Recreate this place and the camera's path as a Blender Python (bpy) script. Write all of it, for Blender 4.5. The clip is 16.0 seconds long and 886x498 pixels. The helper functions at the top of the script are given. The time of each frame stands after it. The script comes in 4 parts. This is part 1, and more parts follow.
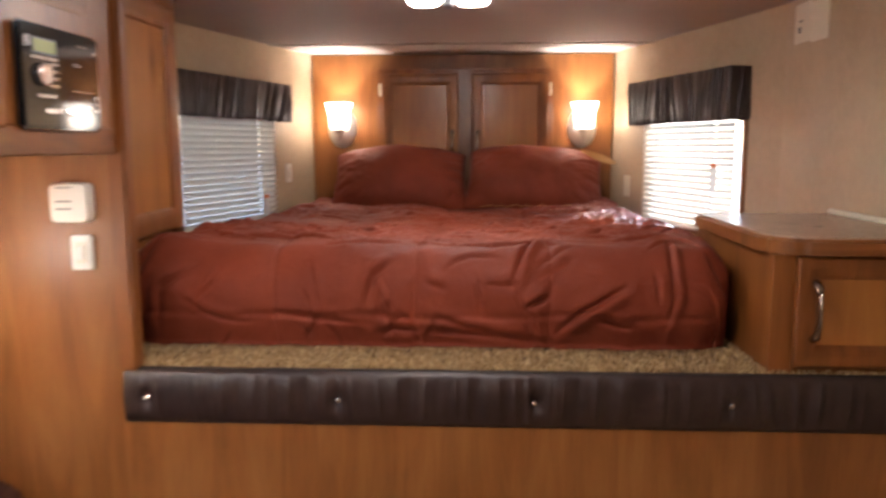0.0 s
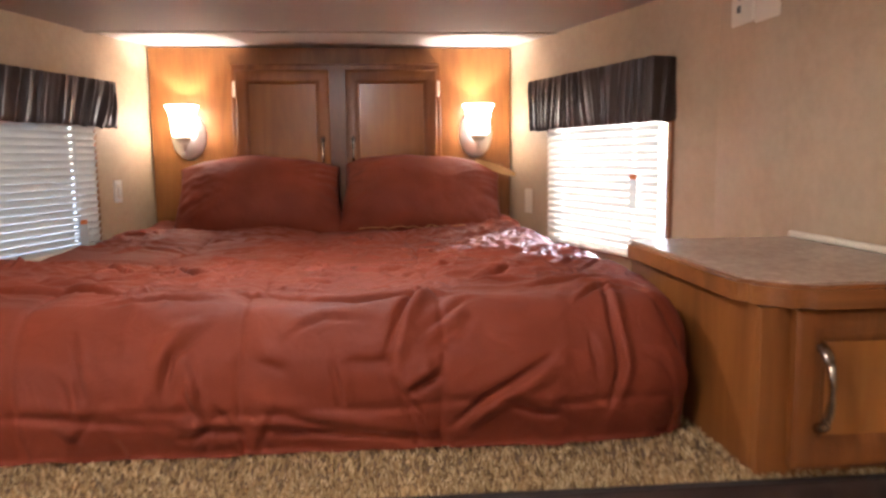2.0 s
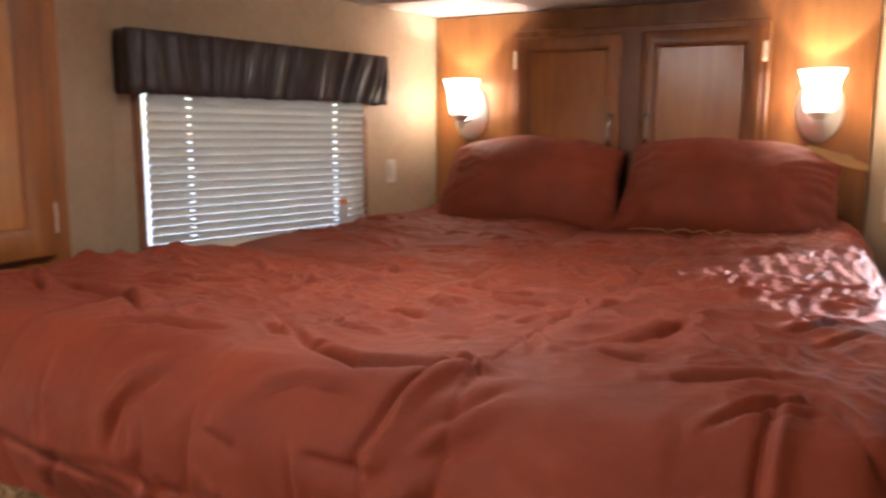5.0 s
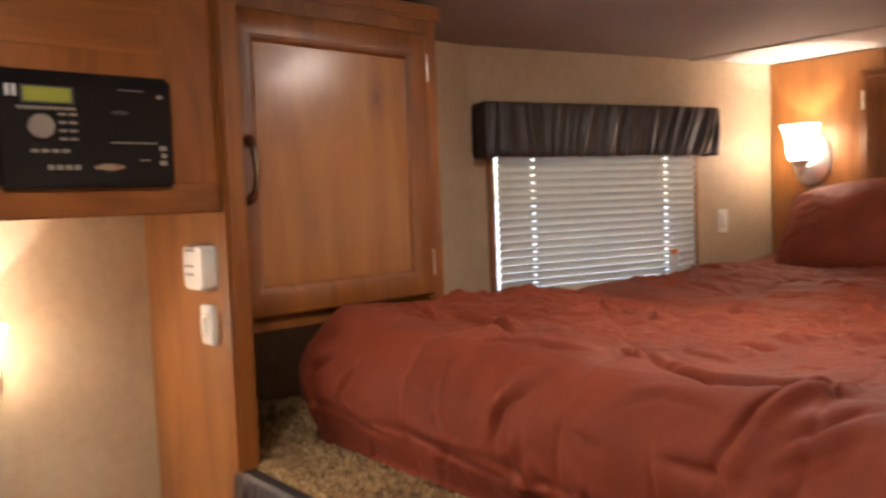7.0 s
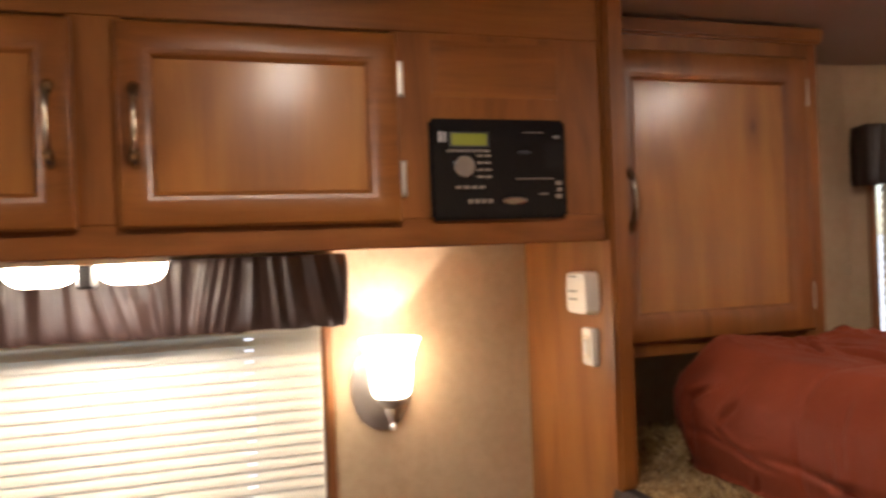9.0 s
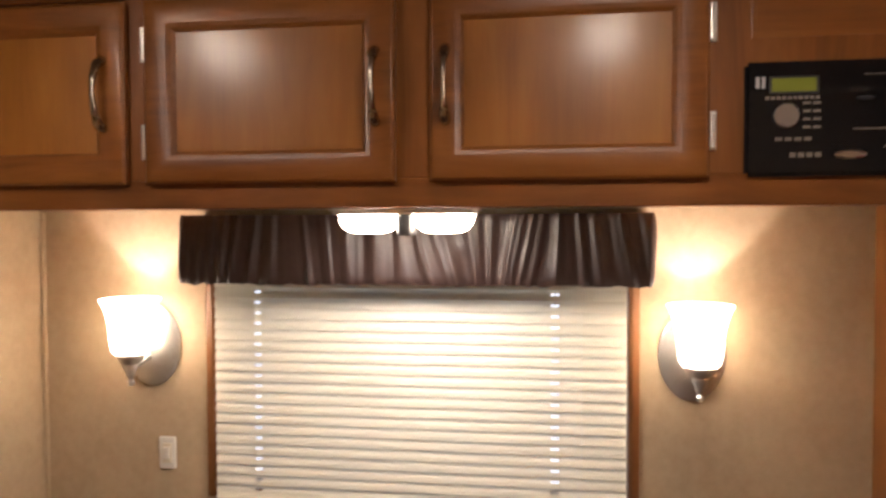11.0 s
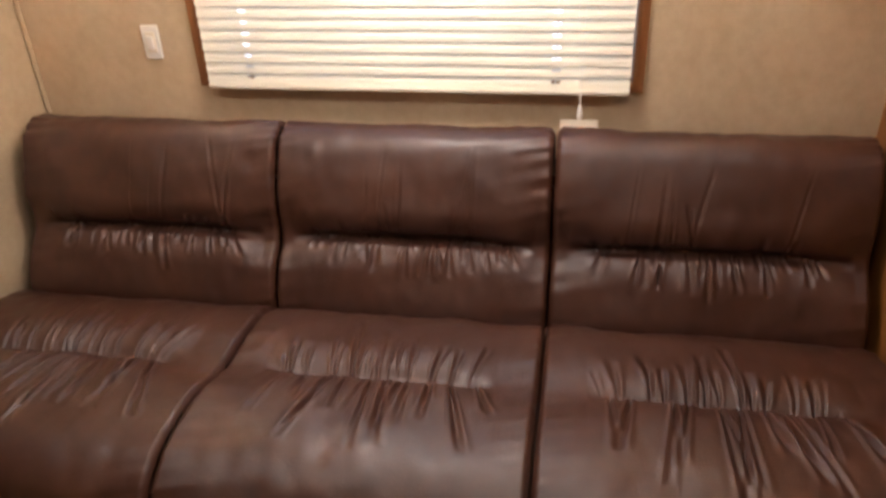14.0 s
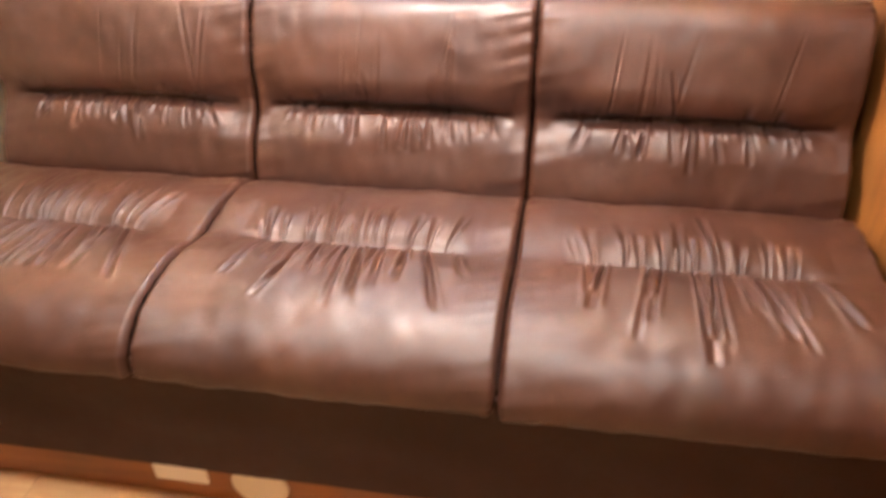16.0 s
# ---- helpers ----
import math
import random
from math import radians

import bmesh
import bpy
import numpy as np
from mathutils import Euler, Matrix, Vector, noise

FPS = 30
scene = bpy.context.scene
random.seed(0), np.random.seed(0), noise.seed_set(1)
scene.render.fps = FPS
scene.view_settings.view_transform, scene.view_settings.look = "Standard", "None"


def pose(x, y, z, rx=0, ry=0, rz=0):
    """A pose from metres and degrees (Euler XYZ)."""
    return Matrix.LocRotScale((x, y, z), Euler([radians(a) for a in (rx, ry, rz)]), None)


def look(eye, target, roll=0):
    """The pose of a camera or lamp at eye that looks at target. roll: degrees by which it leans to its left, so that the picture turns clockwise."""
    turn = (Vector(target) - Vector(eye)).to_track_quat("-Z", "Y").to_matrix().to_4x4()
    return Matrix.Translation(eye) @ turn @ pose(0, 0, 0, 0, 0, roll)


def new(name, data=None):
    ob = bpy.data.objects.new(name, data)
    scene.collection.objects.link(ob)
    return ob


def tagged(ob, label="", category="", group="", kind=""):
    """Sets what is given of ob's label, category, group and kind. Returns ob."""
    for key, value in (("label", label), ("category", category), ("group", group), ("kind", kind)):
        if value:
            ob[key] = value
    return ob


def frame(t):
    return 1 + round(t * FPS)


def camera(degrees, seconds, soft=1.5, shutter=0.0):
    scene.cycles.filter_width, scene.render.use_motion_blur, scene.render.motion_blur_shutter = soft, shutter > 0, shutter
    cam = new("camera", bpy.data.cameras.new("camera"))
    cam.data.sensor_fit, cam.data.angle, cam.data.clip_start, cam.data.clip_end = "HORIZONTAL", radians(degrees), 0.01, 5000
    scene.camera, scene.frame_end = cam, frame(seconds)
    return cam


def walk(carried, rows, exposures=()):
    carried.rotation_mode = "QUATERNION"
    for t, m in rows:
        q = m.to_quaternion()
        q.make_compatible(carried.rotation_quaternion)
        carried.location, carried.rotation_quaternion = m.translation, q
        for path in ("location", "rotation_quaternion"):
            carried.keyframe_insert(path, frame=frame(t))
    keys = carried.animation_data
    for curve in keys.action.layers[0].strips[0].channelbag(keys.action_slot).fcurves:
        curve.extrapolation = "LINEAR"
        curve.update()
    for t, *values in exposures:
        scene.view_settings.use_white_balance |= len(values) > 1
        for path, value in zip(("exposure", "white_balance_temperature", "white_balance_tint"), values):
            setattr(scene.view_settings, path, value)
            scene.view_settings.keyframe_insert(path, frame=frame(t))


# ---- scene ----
cam = camera(60.4, 16.0, soft=2.7, shutter=0.6)
PATH = [
    (0, (-0.116, -1.604, 1.522), (-0.216, 0.375, 1.256), -0.1),
    (0.5, (-0.14, -1.47, 1.529), (-0.027, 0.511, 1.278), -1.1),
    (1, (-0.169, -1.353, 1.512), (0.095, 0.606, 1.212), -1.7),
    (1.5, (-0.143, -1.209, 1.499), (0.122, 0.75, 1.196), -0.5),
    (2, (-0.055, -1.019, 1.517), (0.121, 0.959, 1.278), -0.6),
    (2.5, (0.006, -0.864, 1.499), (0.078, 1.112, 1.2), -0.7),
    (3, (0.055, -0.711, 1.483), (0.095, 1.27, 1.209), -1.3),
    (3.2, (0.084, -0.631, 1.492), (0.09, 1.352, 1.236), -1.3),
    (5.3, (0.379, -0.469, 1.536), (-0.621, 1.237, 1.242), -0.9),
    (5.5, (0.394, -0.484, 1.53), (-0.7, 1.167, 1.254), -1.9),
    (6, (0.403, -0.546, 1.519), (-0.839, 1.009, 1.317), -2.3),
    (6.5, (0.374, -0.586, 1.515), (-1.0, 0.86, 1.366), -2.1),
    (7, (0.387, -0.614, 1.516), (-1.112, 0.703, 1.386), -2.1),
    (7.5, (0.387, -0.655, 1.512), (-1.228, 0.52, 1.418), -1.8),
    (8, (0.393, -0.694, 1.509), (-1.35, 0.286, 1.454), -2.6),
    (8.5, (0.392, -0.73, 1.504), (-1.44, 0.071, 1.49), -2.4),
    (9, (0.394, -0.747, 1.505), (-1.512, -0.142, 1.503), -2.1),
    (9.5, (0.397, -0.737, 1.516), (-1.58, -0.435, 1.503), -1.2),
    (9.7, (0.396, -0.725, 1.509), (-1.596, -0.547, 1.511), -1.0),
    (11.8, (0.377, -0.637, 1.473), (-1.567, -1.072, 1.294), -0.9),
    (12, (0.371, -0.635, 1.47), (-1.567, -1.067, 1.223), -1.2),
    (12.5, (0.352, -0.625, 1.438), (-1.556, -1.054, 1.015), -1.7),
    (13, (0.333, -0.615, 1.392), (-1.508, -1.041, 0.736), -2.5),
    (13.5, (0.313, -0.617, 1.389), (-1.442, -0.979, 0.501), -3.0),
    (14, (0.302, -0.608, 1.359), (-1.406, -0.939, 0.372), -2.4),
    (14.5, (0.31, -0.593, 1.327), (-1.325, -0.942, 0.229), -3.4),
    (15, (0.325, -0.593, 1.308), (-1.208, -0.988, 0.085), -4.5),
    (15.5, (0.338, -0.605, 1.294), (-1.156, -0.97, 0.015), -4.1),
    (16, (0.322, -0.571, 1.294), (-1.25, -0.876, 0.095), -2.2),
]
EXPOSURES = ((0, 2.13, 5350, 15), (1.4, 2.2, 5300, 15), (2.0, 2.34, 5250, 15), (2.6, 2.12, 5200, 15), (3.2, 2.08, 5150, 15), (5.3, 2.12, 5550, 15), (7.5, 2.05, 5900, 15), (9.0, 1.82, 6050, 15), (9.7, 1.82, 6050, 15), (11.8, 1.2, 5850, 15), (13.0, 1.0, 5750, 15), (14.0, 2.15, 5800, 15), (14.5, 2.75, 5800, 15), (15.3, 3.5, 5850, 15), (16, 3.95, 5800, 15))
walk(cam, [(t, look(eye, target, roll)) for t, eye, target, roll in PATH], EXPOSURES)

# ---- world, sun, lamps, exposure ----
world = bpy.data.worlds.new("sky")
scene.world = world
world.use_nodes = True
_wn = world.node_tree.nodes
_sky = _wn.new("ShaderNodeTexSky")
_sky.sky_type, _sky.sun_disc = "NISHITA", False
_sky.sun_elevation, _sky.sun_rotation = radians(26), radians(38)
world.node_tree.links.new(_sky.outputs[0], _wn["Background"].inputs[0])
_wn["Background"].inputs[1].default_value = 0.15

sun_data = bpy.data.lights.new("sun", "SUN")
sun_data.energy, sun_data.angle, sun_data.color = 5.0, radians(0.53), (1.0, 0.985, 0.96)
sun = new("sun", sun_data)
sun.matrix_world = look((0.33 + 6.3, 1.15 + 8.0, 1.245 + 4.95), (0.33, 1.15, 1.245))

LAMP = (1.0, 0.88, 0.75)
SCONCE_W, DOME_W, ROOM_W = 2.9, 0.95, 0.62

# ---- materials ----


def mat(name, base, rough=0.5, metal=0.0, **kw):
    m = bpy.data.materials.new(name)
    m.use_nodes = True
    b = m.node_tree.nodes["Principled BSDF"]
    b.inputs["Base Color"].default_value = (*base, 1)
    b.inputs["Roughness"].default_value = rough
    b.inputs["Metallic"].default_value = metal
    for k, v in kw.items():
        b.inputs[k.replace("_", " ")].default_value = v
    return m


def nd(m, kind, **kw):
    n = m.node_tree.nodes.new(kind)
    for k, v in kw.items():
        n.inputs[k.replace("_", " ")].default_value = v
    return n


def ln(m, a, b):
    m.node_tree.links.new(a, b)


def coords(m, scale=(1, 1, 1), shift=True):
    """Object coordinates, moved a little at random for each object."""
    tc = nd(m, "ShaderNodeTexCoord")
    mp = nd(m, "ShaderNodeMapping")
    mp.inputs["Scale"].default_value = scale
    ln(m, tc.outputs["Object"], mp.inputs["Vector"])
    if shift:
        oi = nd(m, "ShaderNodeObjectInfo")
        mul = m.node_tree.nodes.new("ShaderNodeMath")
        mul.operation = "MULTIPLY"
        mul.inputs[1].default_value = 7.0
        ln(m, oi.outputs["Random"], mul.inputs[0])
        ln(m, mul.outputs[0], mp.inputs["Location"])
    return mp.outputs[0]


def ramp(m, fac, stops):
    r = m.node_tree.nodes.new("ShaderNodeValToRGB")
    els = r.color_ramp.elements
    while len(els) < len(stops):
        els.new(0.5)
    for e, (p, c) in zip(els, stops):
        e.position, e.color = p, (*c, 1)
    ln(m, fac, r.inputs[0])
    return r.outputs[0]


def mix(m, fac, a, b, blend="MIX"):
    x = m.node_tree.nodes.new("ShaderNodeMix")
    x.data_type, x.blend_type = "RGBA", blend
    for sock, v in ((x.inputs[0], fac), (x.inputs[6], a), (x.inputs[7], b)):
        if isinstance(v, (int, float)):
            sock.default_value = v
        elif isinstance(v, tuple):
            sock.default_value = (*v, 1)
        else:
            ln(m, v, sock)
    return x.outputs[2]


def bump(m, height, strength=0.3, dist=0.002):
    b = nd(m, "ShaderNodeBump", Strength=strength, Distance=dist)
    ln(m, height, b.inputs["Height"])
    ln(m, b.outputs[0], m.node_tree.nodes["Principled BSDF"].inputs["Normal"])


def put(m, sock, out):
    ln(m, out, m.node_tree.nodes["Principled BSDF"].inputs[sock])


def span(m, fac, lo, hi):
    r = nd(m, "ShaderNodeMapRange", To_Min=lo, To_Max=hi)
    ln(m, fac, r.inputs[0])
    return r.outputs[0]


def wood(name, axis, dark=(0.085, 0.025, 0.006), mid=(0.215, 0.07, 0.0125), light=(0.325, 0.124, 0.025), rough=0.36, knots=True, coat=(0.14, 0.22), blotch=0.4):
    """Stained knotty alder, lacquered; the grain runs along the axis."""
    m = mat(name, mid, rough, Specular_IOR_Level=0.35, Coat_Weight=coat[0], Coat_Roughness=coat[1])
    sc = {"x": (1.2, 9, 9), "y": (9, 1.2, 9), "z": (9, 9, 1.2)}[axis]
    fine = {"x": (7, 160, 160), "y": (160, 7, 160), "z": (160, 160, 7)}[axis]
    v = coords(m, sc)
    n1 = nd(m, "ShaderNodeTexNoise", Scale=1.6, Detail=5, Roughness=0.62, Distortion=0.9)
    ln(m, v, n1.inputs["Vector"])
    n2 = nd(m, "ShaderNodeTexNoise", Scale=1.0, Detail=3, Roughness=0.7)
    ln(m, coords(m, fine), n2.inputs["Vector"])
    n3 = nd(m, "ShaderNodeTexNoise", Scale=2.6, Detail=2)
    ln(m, coords(m), n3.inputs["Vector"])
    col = ramp(m, n1.outputs[0], [(0.3, dark), (0.5, mid), (0.72, light)])
    col = mix(m, 0.14, col, ramp(m, n2.outputs[0], [(0.35, dark), (0.65, light)]))
    col = mix(m, blotch, col, ramp(m, n3.outputs[0], [(0.28, dark), (0.45, mid), (0.72, light)]))
    if knots:
        k = nd(m, "ShaderNodeTexVoronoi", Scale=1.0)
        ksc = {"x": (2.0, 4.2, 4.2), "y": (4.2, 2.0, 4.2), "z": (4.2, 4.2, 2.0)}[axis]
        ln(m, coords(m, ksc), k.inputs["Vector"])
        kf = ramp(m, k.outputs["Distance"], [(0.0, (0.8, 0.8, 0.8)), (0.045, (0.35, 0.35, 0.35)), (0.15, (0.0, 0.0, 0.0))])
        col = mix(m, kf, col, (0.09, 0.026, 0.008))
    put(m, "Base Color", col)
    put(m, "Roughness", span(m, n3.outputs[0], rough - 0.06, rough + 0.14))
    bump(m, n2.outputs[0], 0.05, 0.0005)
    return m


WOOD_Z, WOOD_Y, WOOD_X = wood("alder_upright", "z"), wood("alder_along_y", "y"), wood("alder_along_x", "x")
WOOD_PANEL = wood("alder_veneer", "z", (0.13, 0.042, 0.009), (0.245, 0.092, 0.02), (0.345, 0.148, 0.038), 0.36, True, (0.2, 0.24))
# Door panels toned lighter than the frames: lamplight on them put into the colour
LIT_VENEER = wood("alder_door_veneer_lamplit", "z", (0.17, 0.054, 0.008), (0.31, 0.112, 0.0165), (0.42, 0.178, 0.03), 0.38, True, (0.5, 0.21), 0.55)
TRIM_WOOD = wood("window_trim_wood", "z", (0.16, 0.06, 0.02), (0.25, 0.1, 0.032), (0.34, 0.15, 0.05), 0.4, False)


def wall_vinyl():
    m = mat("tan_wall_vinyl", (0.5, 0.4, 0.26), 0.55)
    v = coords(m, shift=False)
    a = nd(m, "ShaderNodeTexNoise", Scale=2.4, Detail=4, Roughness=0.6)
    b = nd(m, "ShaderNodeTexNoise", Scale=38, Detail=5, Roughness=0.7)
    c = nd(m, "ShaderNodeTexNoise", Scale=420, Detail=2)
    for n in (a, b, c):
        ln(m, v, n.inputs["Vector"])
    col = ramp(m, a.outputs[0], [(0.3, (0.41, 0.305, 0.185)), (0.7, (0.53, 0.41, 0.265))])
    col = mix(m, 0.22, col, ramp(m, b.outputs[0], [(0.35, (0.34, 0.24, 0.14)), (0.66, (0.59, 0.465, 0.31))]))
    put(m, "Base Color", col)
    put(m, "Roughness", span(m, b.outputs[0], 0.42, 0.7))
    bump(m, c.outputs[0], 0.25, 0.0008)
    return m


WALL = wall_vinyl()


def soft_cloth(name, c0, c1, scale, rough=0.9, strength=0.3):
    m = mat(name, c0, rough)
    v = coords(m, shift=False)
    a = nd(m, "ShaderNodeTexNoise", Scale=3.0, Detail=3)
    b = nd(m, "ShaderNodeTexNoise", Scale=scale, Detail=4, Roughness=0.7)
    ln(m, v, a.inputs["Vector"])
    ln(m, v, b.inputs["Vector"])
    col = ramp(m, b.outputs[0], [(0.3, c0), (0.7, c1)])
    put(m, "Base Color", mix(m, 0.25, col, ramp(m, a.outputs[0], [(0.35, c0), (0.65, c1)])))
    bump(m, b.outputs[0], strength, 0.001)
    return m


CEILING = soft_cloth("ceiling_lining", (0.36, 0.29, 0.235), (0.43, 0.355, 0.285), 160, 0.75, 0.2)


def leather(name, dark, light, rough=0.38, shine=0.6):
    m = mat(name, dark, rough, Specular_IOR_Level=shine)
    v = coords(m, shift=False)
    a = nd(m, "ShaderNodeTexNoise", Scale=6, Detail=5, Roughness=0.65)
    b = nd(m, "ShaderNodeTexVoronoi", Scale=330)
    c = nd(m, "ShaderNodeTexNoise", Scale=45, Detail=4)
    for n in (a, b, c):
        ln(m, v, n.inputs["Vector"])
    col = ramp(m, a.outputs[0], [(0.3, dark), (0.72, light)])
    put(m, "Base Color", mix(m, 0.3, col, ramp(m, c.outputs[0], [(0.35, dark), (0.7, light)])))
    put(m, "Roughness", span(m, c.outputs[0], rough - 0.08, rough + 0.14))
    d = nd(m, "ShaderNodeTexNoise", Scale=70, Detail=5, Roughness=0.65, Distortion=1.0)
    ln(m, v, d.inputs["Vector"])
    bump(m, mix(m, 0.75, b.outputs["Distance"], d.outputs[0]), 0.3, 0.0025)
    return m


SOFA_LEATHER = leather("brown_sofa_leather", (0.031, 0.0094, 0.0046), (0.067, 0.0225, 0.0102), 0.42, 0.62)
# Sofa leather darkened for the skirt, whose shade is put into the colour
SHADED_LEATHER = leather("brown_leather_shaded", (0.021, 0.006, 0.0032), (0.038, 0.0118, 0.0062), 0.55, 0.25)
DARK_LEATHER = leather("dark_brown_leather", (0.022, 0.012, 0.0105), (0.045, 0.0245, 0.0195), 0.34, 0.48)


def comforter_cloth(name, c0, c1):
    m = mat(name, c0, 0.7, Sheen_Weight=0.02, Sheen_Roughness=0.5, Specular_IOR_Level=0.26)
    v = coords(m, shift=False)
    a = nd(m, "ShaderNodeTexNoise", Scale=7, Detail=4)
    b = nd(m, "ShaderNodeTexNoise", Scale=900, Detail=2)
    c = nd(m, "ShaderNodeTexNoise", Scale=19, Detail=5, Roughness=0.55, Distortion=1.2)
    for n in (a, b, c):
        ln(m, v, n.inputs["Vector"])
    col = ramp(m, a.outputs[0], [(0.3, c0), (0.7, c1)])
    put(m, "Base Color", mix(m, 0.2, col, ramp(m, b.outputs[0], [(0.3, c0), (0.7, c1)])))
    put(m, "Roughness", span(m, a.outputs[0], 0.58, 0.72))
    bump(m, mix(m, 0.08, c.outputs[0], b.outputs[0]), 0.4, 0.008)
    return m


RUST = comforter_cloth("rust_satin", (0.172, 0.031, 0.0112), (0.236, 0.0458, 0.0168))
GOLD_CLOTH = comforter_cloth("ochre_lining", (0.5, 0.27, 0.09), (0.6, 0.35, 0.13))
CARPET = soft_cloth("carpet_base", (0.17, 0.105, 0.05), (0.35, 0.235, 0.125), 240, 0.95, 0.8)
TUFT = mat("carpet_tuft", (0.24, 0.16, 0.085), 0.95)
_g = nd(TUFT, "ShaderNodeNewGeometry")
put(TUFT, "Base Color", ramp(TUFT, _g.outputs["Random Per Island"], [(0.0, (0.17, 0.1, 0.036)), (0.3, (0.38, 0.24, 0.095)), (0.7, (0.55, 0.375, 0.17)), (1.0, (0.72, 0.55, 0.3))]))

NICKEL = mat("aged_nickel", (0.82, 0.8, 0.76), 0.25, 0.85)
_a = nd(NICKEL, "ShaderNodeTexNoise", Scale=60, Detail=3)
put(NICKEL, "Roughness", span(NICKEL, _a.outputs[0], 0.2, 0.4))
BRONZE = mat("antique_bronze", (0.24, 0.2, 0.16), 0.2, 1.0)
_a = nd(BRONZE, "ShaderNodeTexNoise", Scale=55, Detail=3)
put(BRONZE, "Base Color", ramp(BRONZE, _a.outputs[0], [(0.3, (0.2, 0.155, 0.115)), (0.6, (0.55, 0.48, 0.39))]))
CHROME = mat("chrome", (0.85, 0.85, 0.86), 0.12, 1.0)
WHITE = mat("white_plastic", (0.78, 0.76, 0.7), 0.35)
IVORY = mat("ivory_plastic", (0.74, 0.68, 0.55), 0.4)
GREY = mat("grey_print", (0.25, 0.24, 0.22), 0.6)
BLACK = mat("black_gloss_plastic", (0.009, 0.009, 0.01), 0.07, Specular_IOR_Level=0.4)
DARK_GREY = mat("dark_grey_plastic", (0.05, 0.05, 0.053), 0.3)
SILVER = mat("silver_plastic", (0.6, 0.6, 0.6), 0.2, 0.85)
LCD = mat("lcd", (0.13, 0.13, 0.02), 0.3, Emission_Color=(0.6, 0.6, 0.05, 1), Emission_Strength=0.035)
INK = mat("light_print", (0.5, 0.5, 0.5), 0.5)
ORANGE = mat("orange_print", (0.75, 0.22, 0.05), 0.6)
TAG_PAPER = mat("tag_paper", (0.75, 0.68, 0.55), 0.7)
# Near-black for backs and fillers; shade in gaps is put into the colour
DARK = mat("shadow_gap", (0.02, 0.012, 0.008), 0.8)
GLASS = mat("window_glass", (1, 1, 1), 0.02, Transmission_Weight=1.0, IOR=1.45)
ALU = mat("window_alloy", (0.6, 0.6, 0.6), 0.4, 0.8)
CORD = mat("blind_cord", (0.75, 0.72, 0.64), 0.8)


def slat_mat(name, base, trans):
    m = mat(name, base, 0.42)
    b = m.node_tree.nodes["Principled BSDF"]
    t = nd(m, "ShaderNodeBsdfTranslucent", Color=(*[c * 0.9 for c in base], 1))
    x = nd(m, "ShaderNodeMixShader", Fac=trans)
    ln(m, b.outputs[0], x.inputs[1])
    ln(m, t.outputs[0], x.inputs[2])
    ln(m, x.outputs[0], m.node_tree.nodes["Material Output"].inputs[0])
    n = nd(m, "ShaderNodeTexNoise", Scale=8, Detail=3)
    ln(m, coords(m), n.inputs["Vector"])
    put(m, "Base Color", ramp(m, n.outputs[0], [(0.3, tuple(c * 0.92 for c in base)), (0.7, base)]))
    return m


TAG_CARD = slat_mat("white_tag_card", (0.85, 0.84, 0.8), 0.3)
SLAT = slat_mat("cream_slat", (0.8, 0.745, 0.62), 0.04)


def lit_glass(name, strength, through_share=0.45):
    m = mat(name, (0.85, 0.82, 0.76), 0.35, Emission_Color=(1.0, 0.84, 0.64, 1), Emission_Strength=strength)
    b = m.node_tree.nodes["Principled BSDF"]
    t = nd(m, "ShaderNodeBsdfTranslucent", Color=(0.9, 0.82, 0.7, 1))
    x = nd(m, "ShaderNodeMixShader", Fac=through_share)
    ln(m, b.outputs[0], x.inputs[1])
    ln(m, t.outputs[0], x.inputs[2])
    ln(m, x.outputs[0], m.node_tree.nodes["Material Output"].inputs[0])
    return m


SHADE_GLASS = lit_glass("frosted_lamp_glass", 4.0, 0.38)
DOME_GLASS = lit_glass("ribbed_dome_glass", 17.0)
ROOM_GLASS = lit_glass("bright_dome_glass", 21.0)


def counter_top():
    m = mat("laminate_top", (0.4, 0.3, 0.22), 0.24)
    v = coords(m, shift=False)
    a = nd(m, "ShaderNodeTexNoise", Scale=70, Detail=5, Roughness=0.7)
    b = nd(m, "ShaderNodeTexNoise", Scale=9, Detail=3)
    ln(m, v, a.inputs["Vector"])
    ln(m, v, b.inputs["Vector"])
    col = ramp(m, a.outputs[0], [(0.35, (0.27, 0.175, 0.12)), (0.65, (0.46, 0.33, 0.24))])
    put(m, "Base Color", mix(m, 0.3, col, ramp(m, b.outputs[0], [(0.3, (0.29, 0.185, 0.125)), (0.7, (0.48, 0.35, 0.26))])))
    return m


LAMINATE = counter_top()


def plank_mat():
    m = mat("oak_plank_vinyl", (0.5, 0.33, 0.18), 0.38)
    v = coords(m, (10, 1.3, 10))
    a = nd(m, "ShaderNodeTexNoise", Scale=3, Detail=6, Roughness=0.65, Distortion=1.2)
    ln(m, v, a.inputs["Vector"])
    col = ramp(m, a.outputs[0], [(0.3, (0.3, 0.16, 0.065)), (0.55, (0.5, 0.3, 0.135)), (0.75, (0.6, 0.39, 0.19))])
    oi = nd(m, "ShaderNodeObjectInfo")
    put(m, "Base Color", mix(m, 0.35, col, ramp(m, oi.outputs["Random"], [(0.0, (0.4, 0.225, 0.095)), (1.0, (0.66, 0.45, 0.235))])))
    bump(m, a.outputs[0], 0.15, 0.0006)
    return m


PLANK = plank_mat()

# ---- mesh helpers ----
ORG = {}


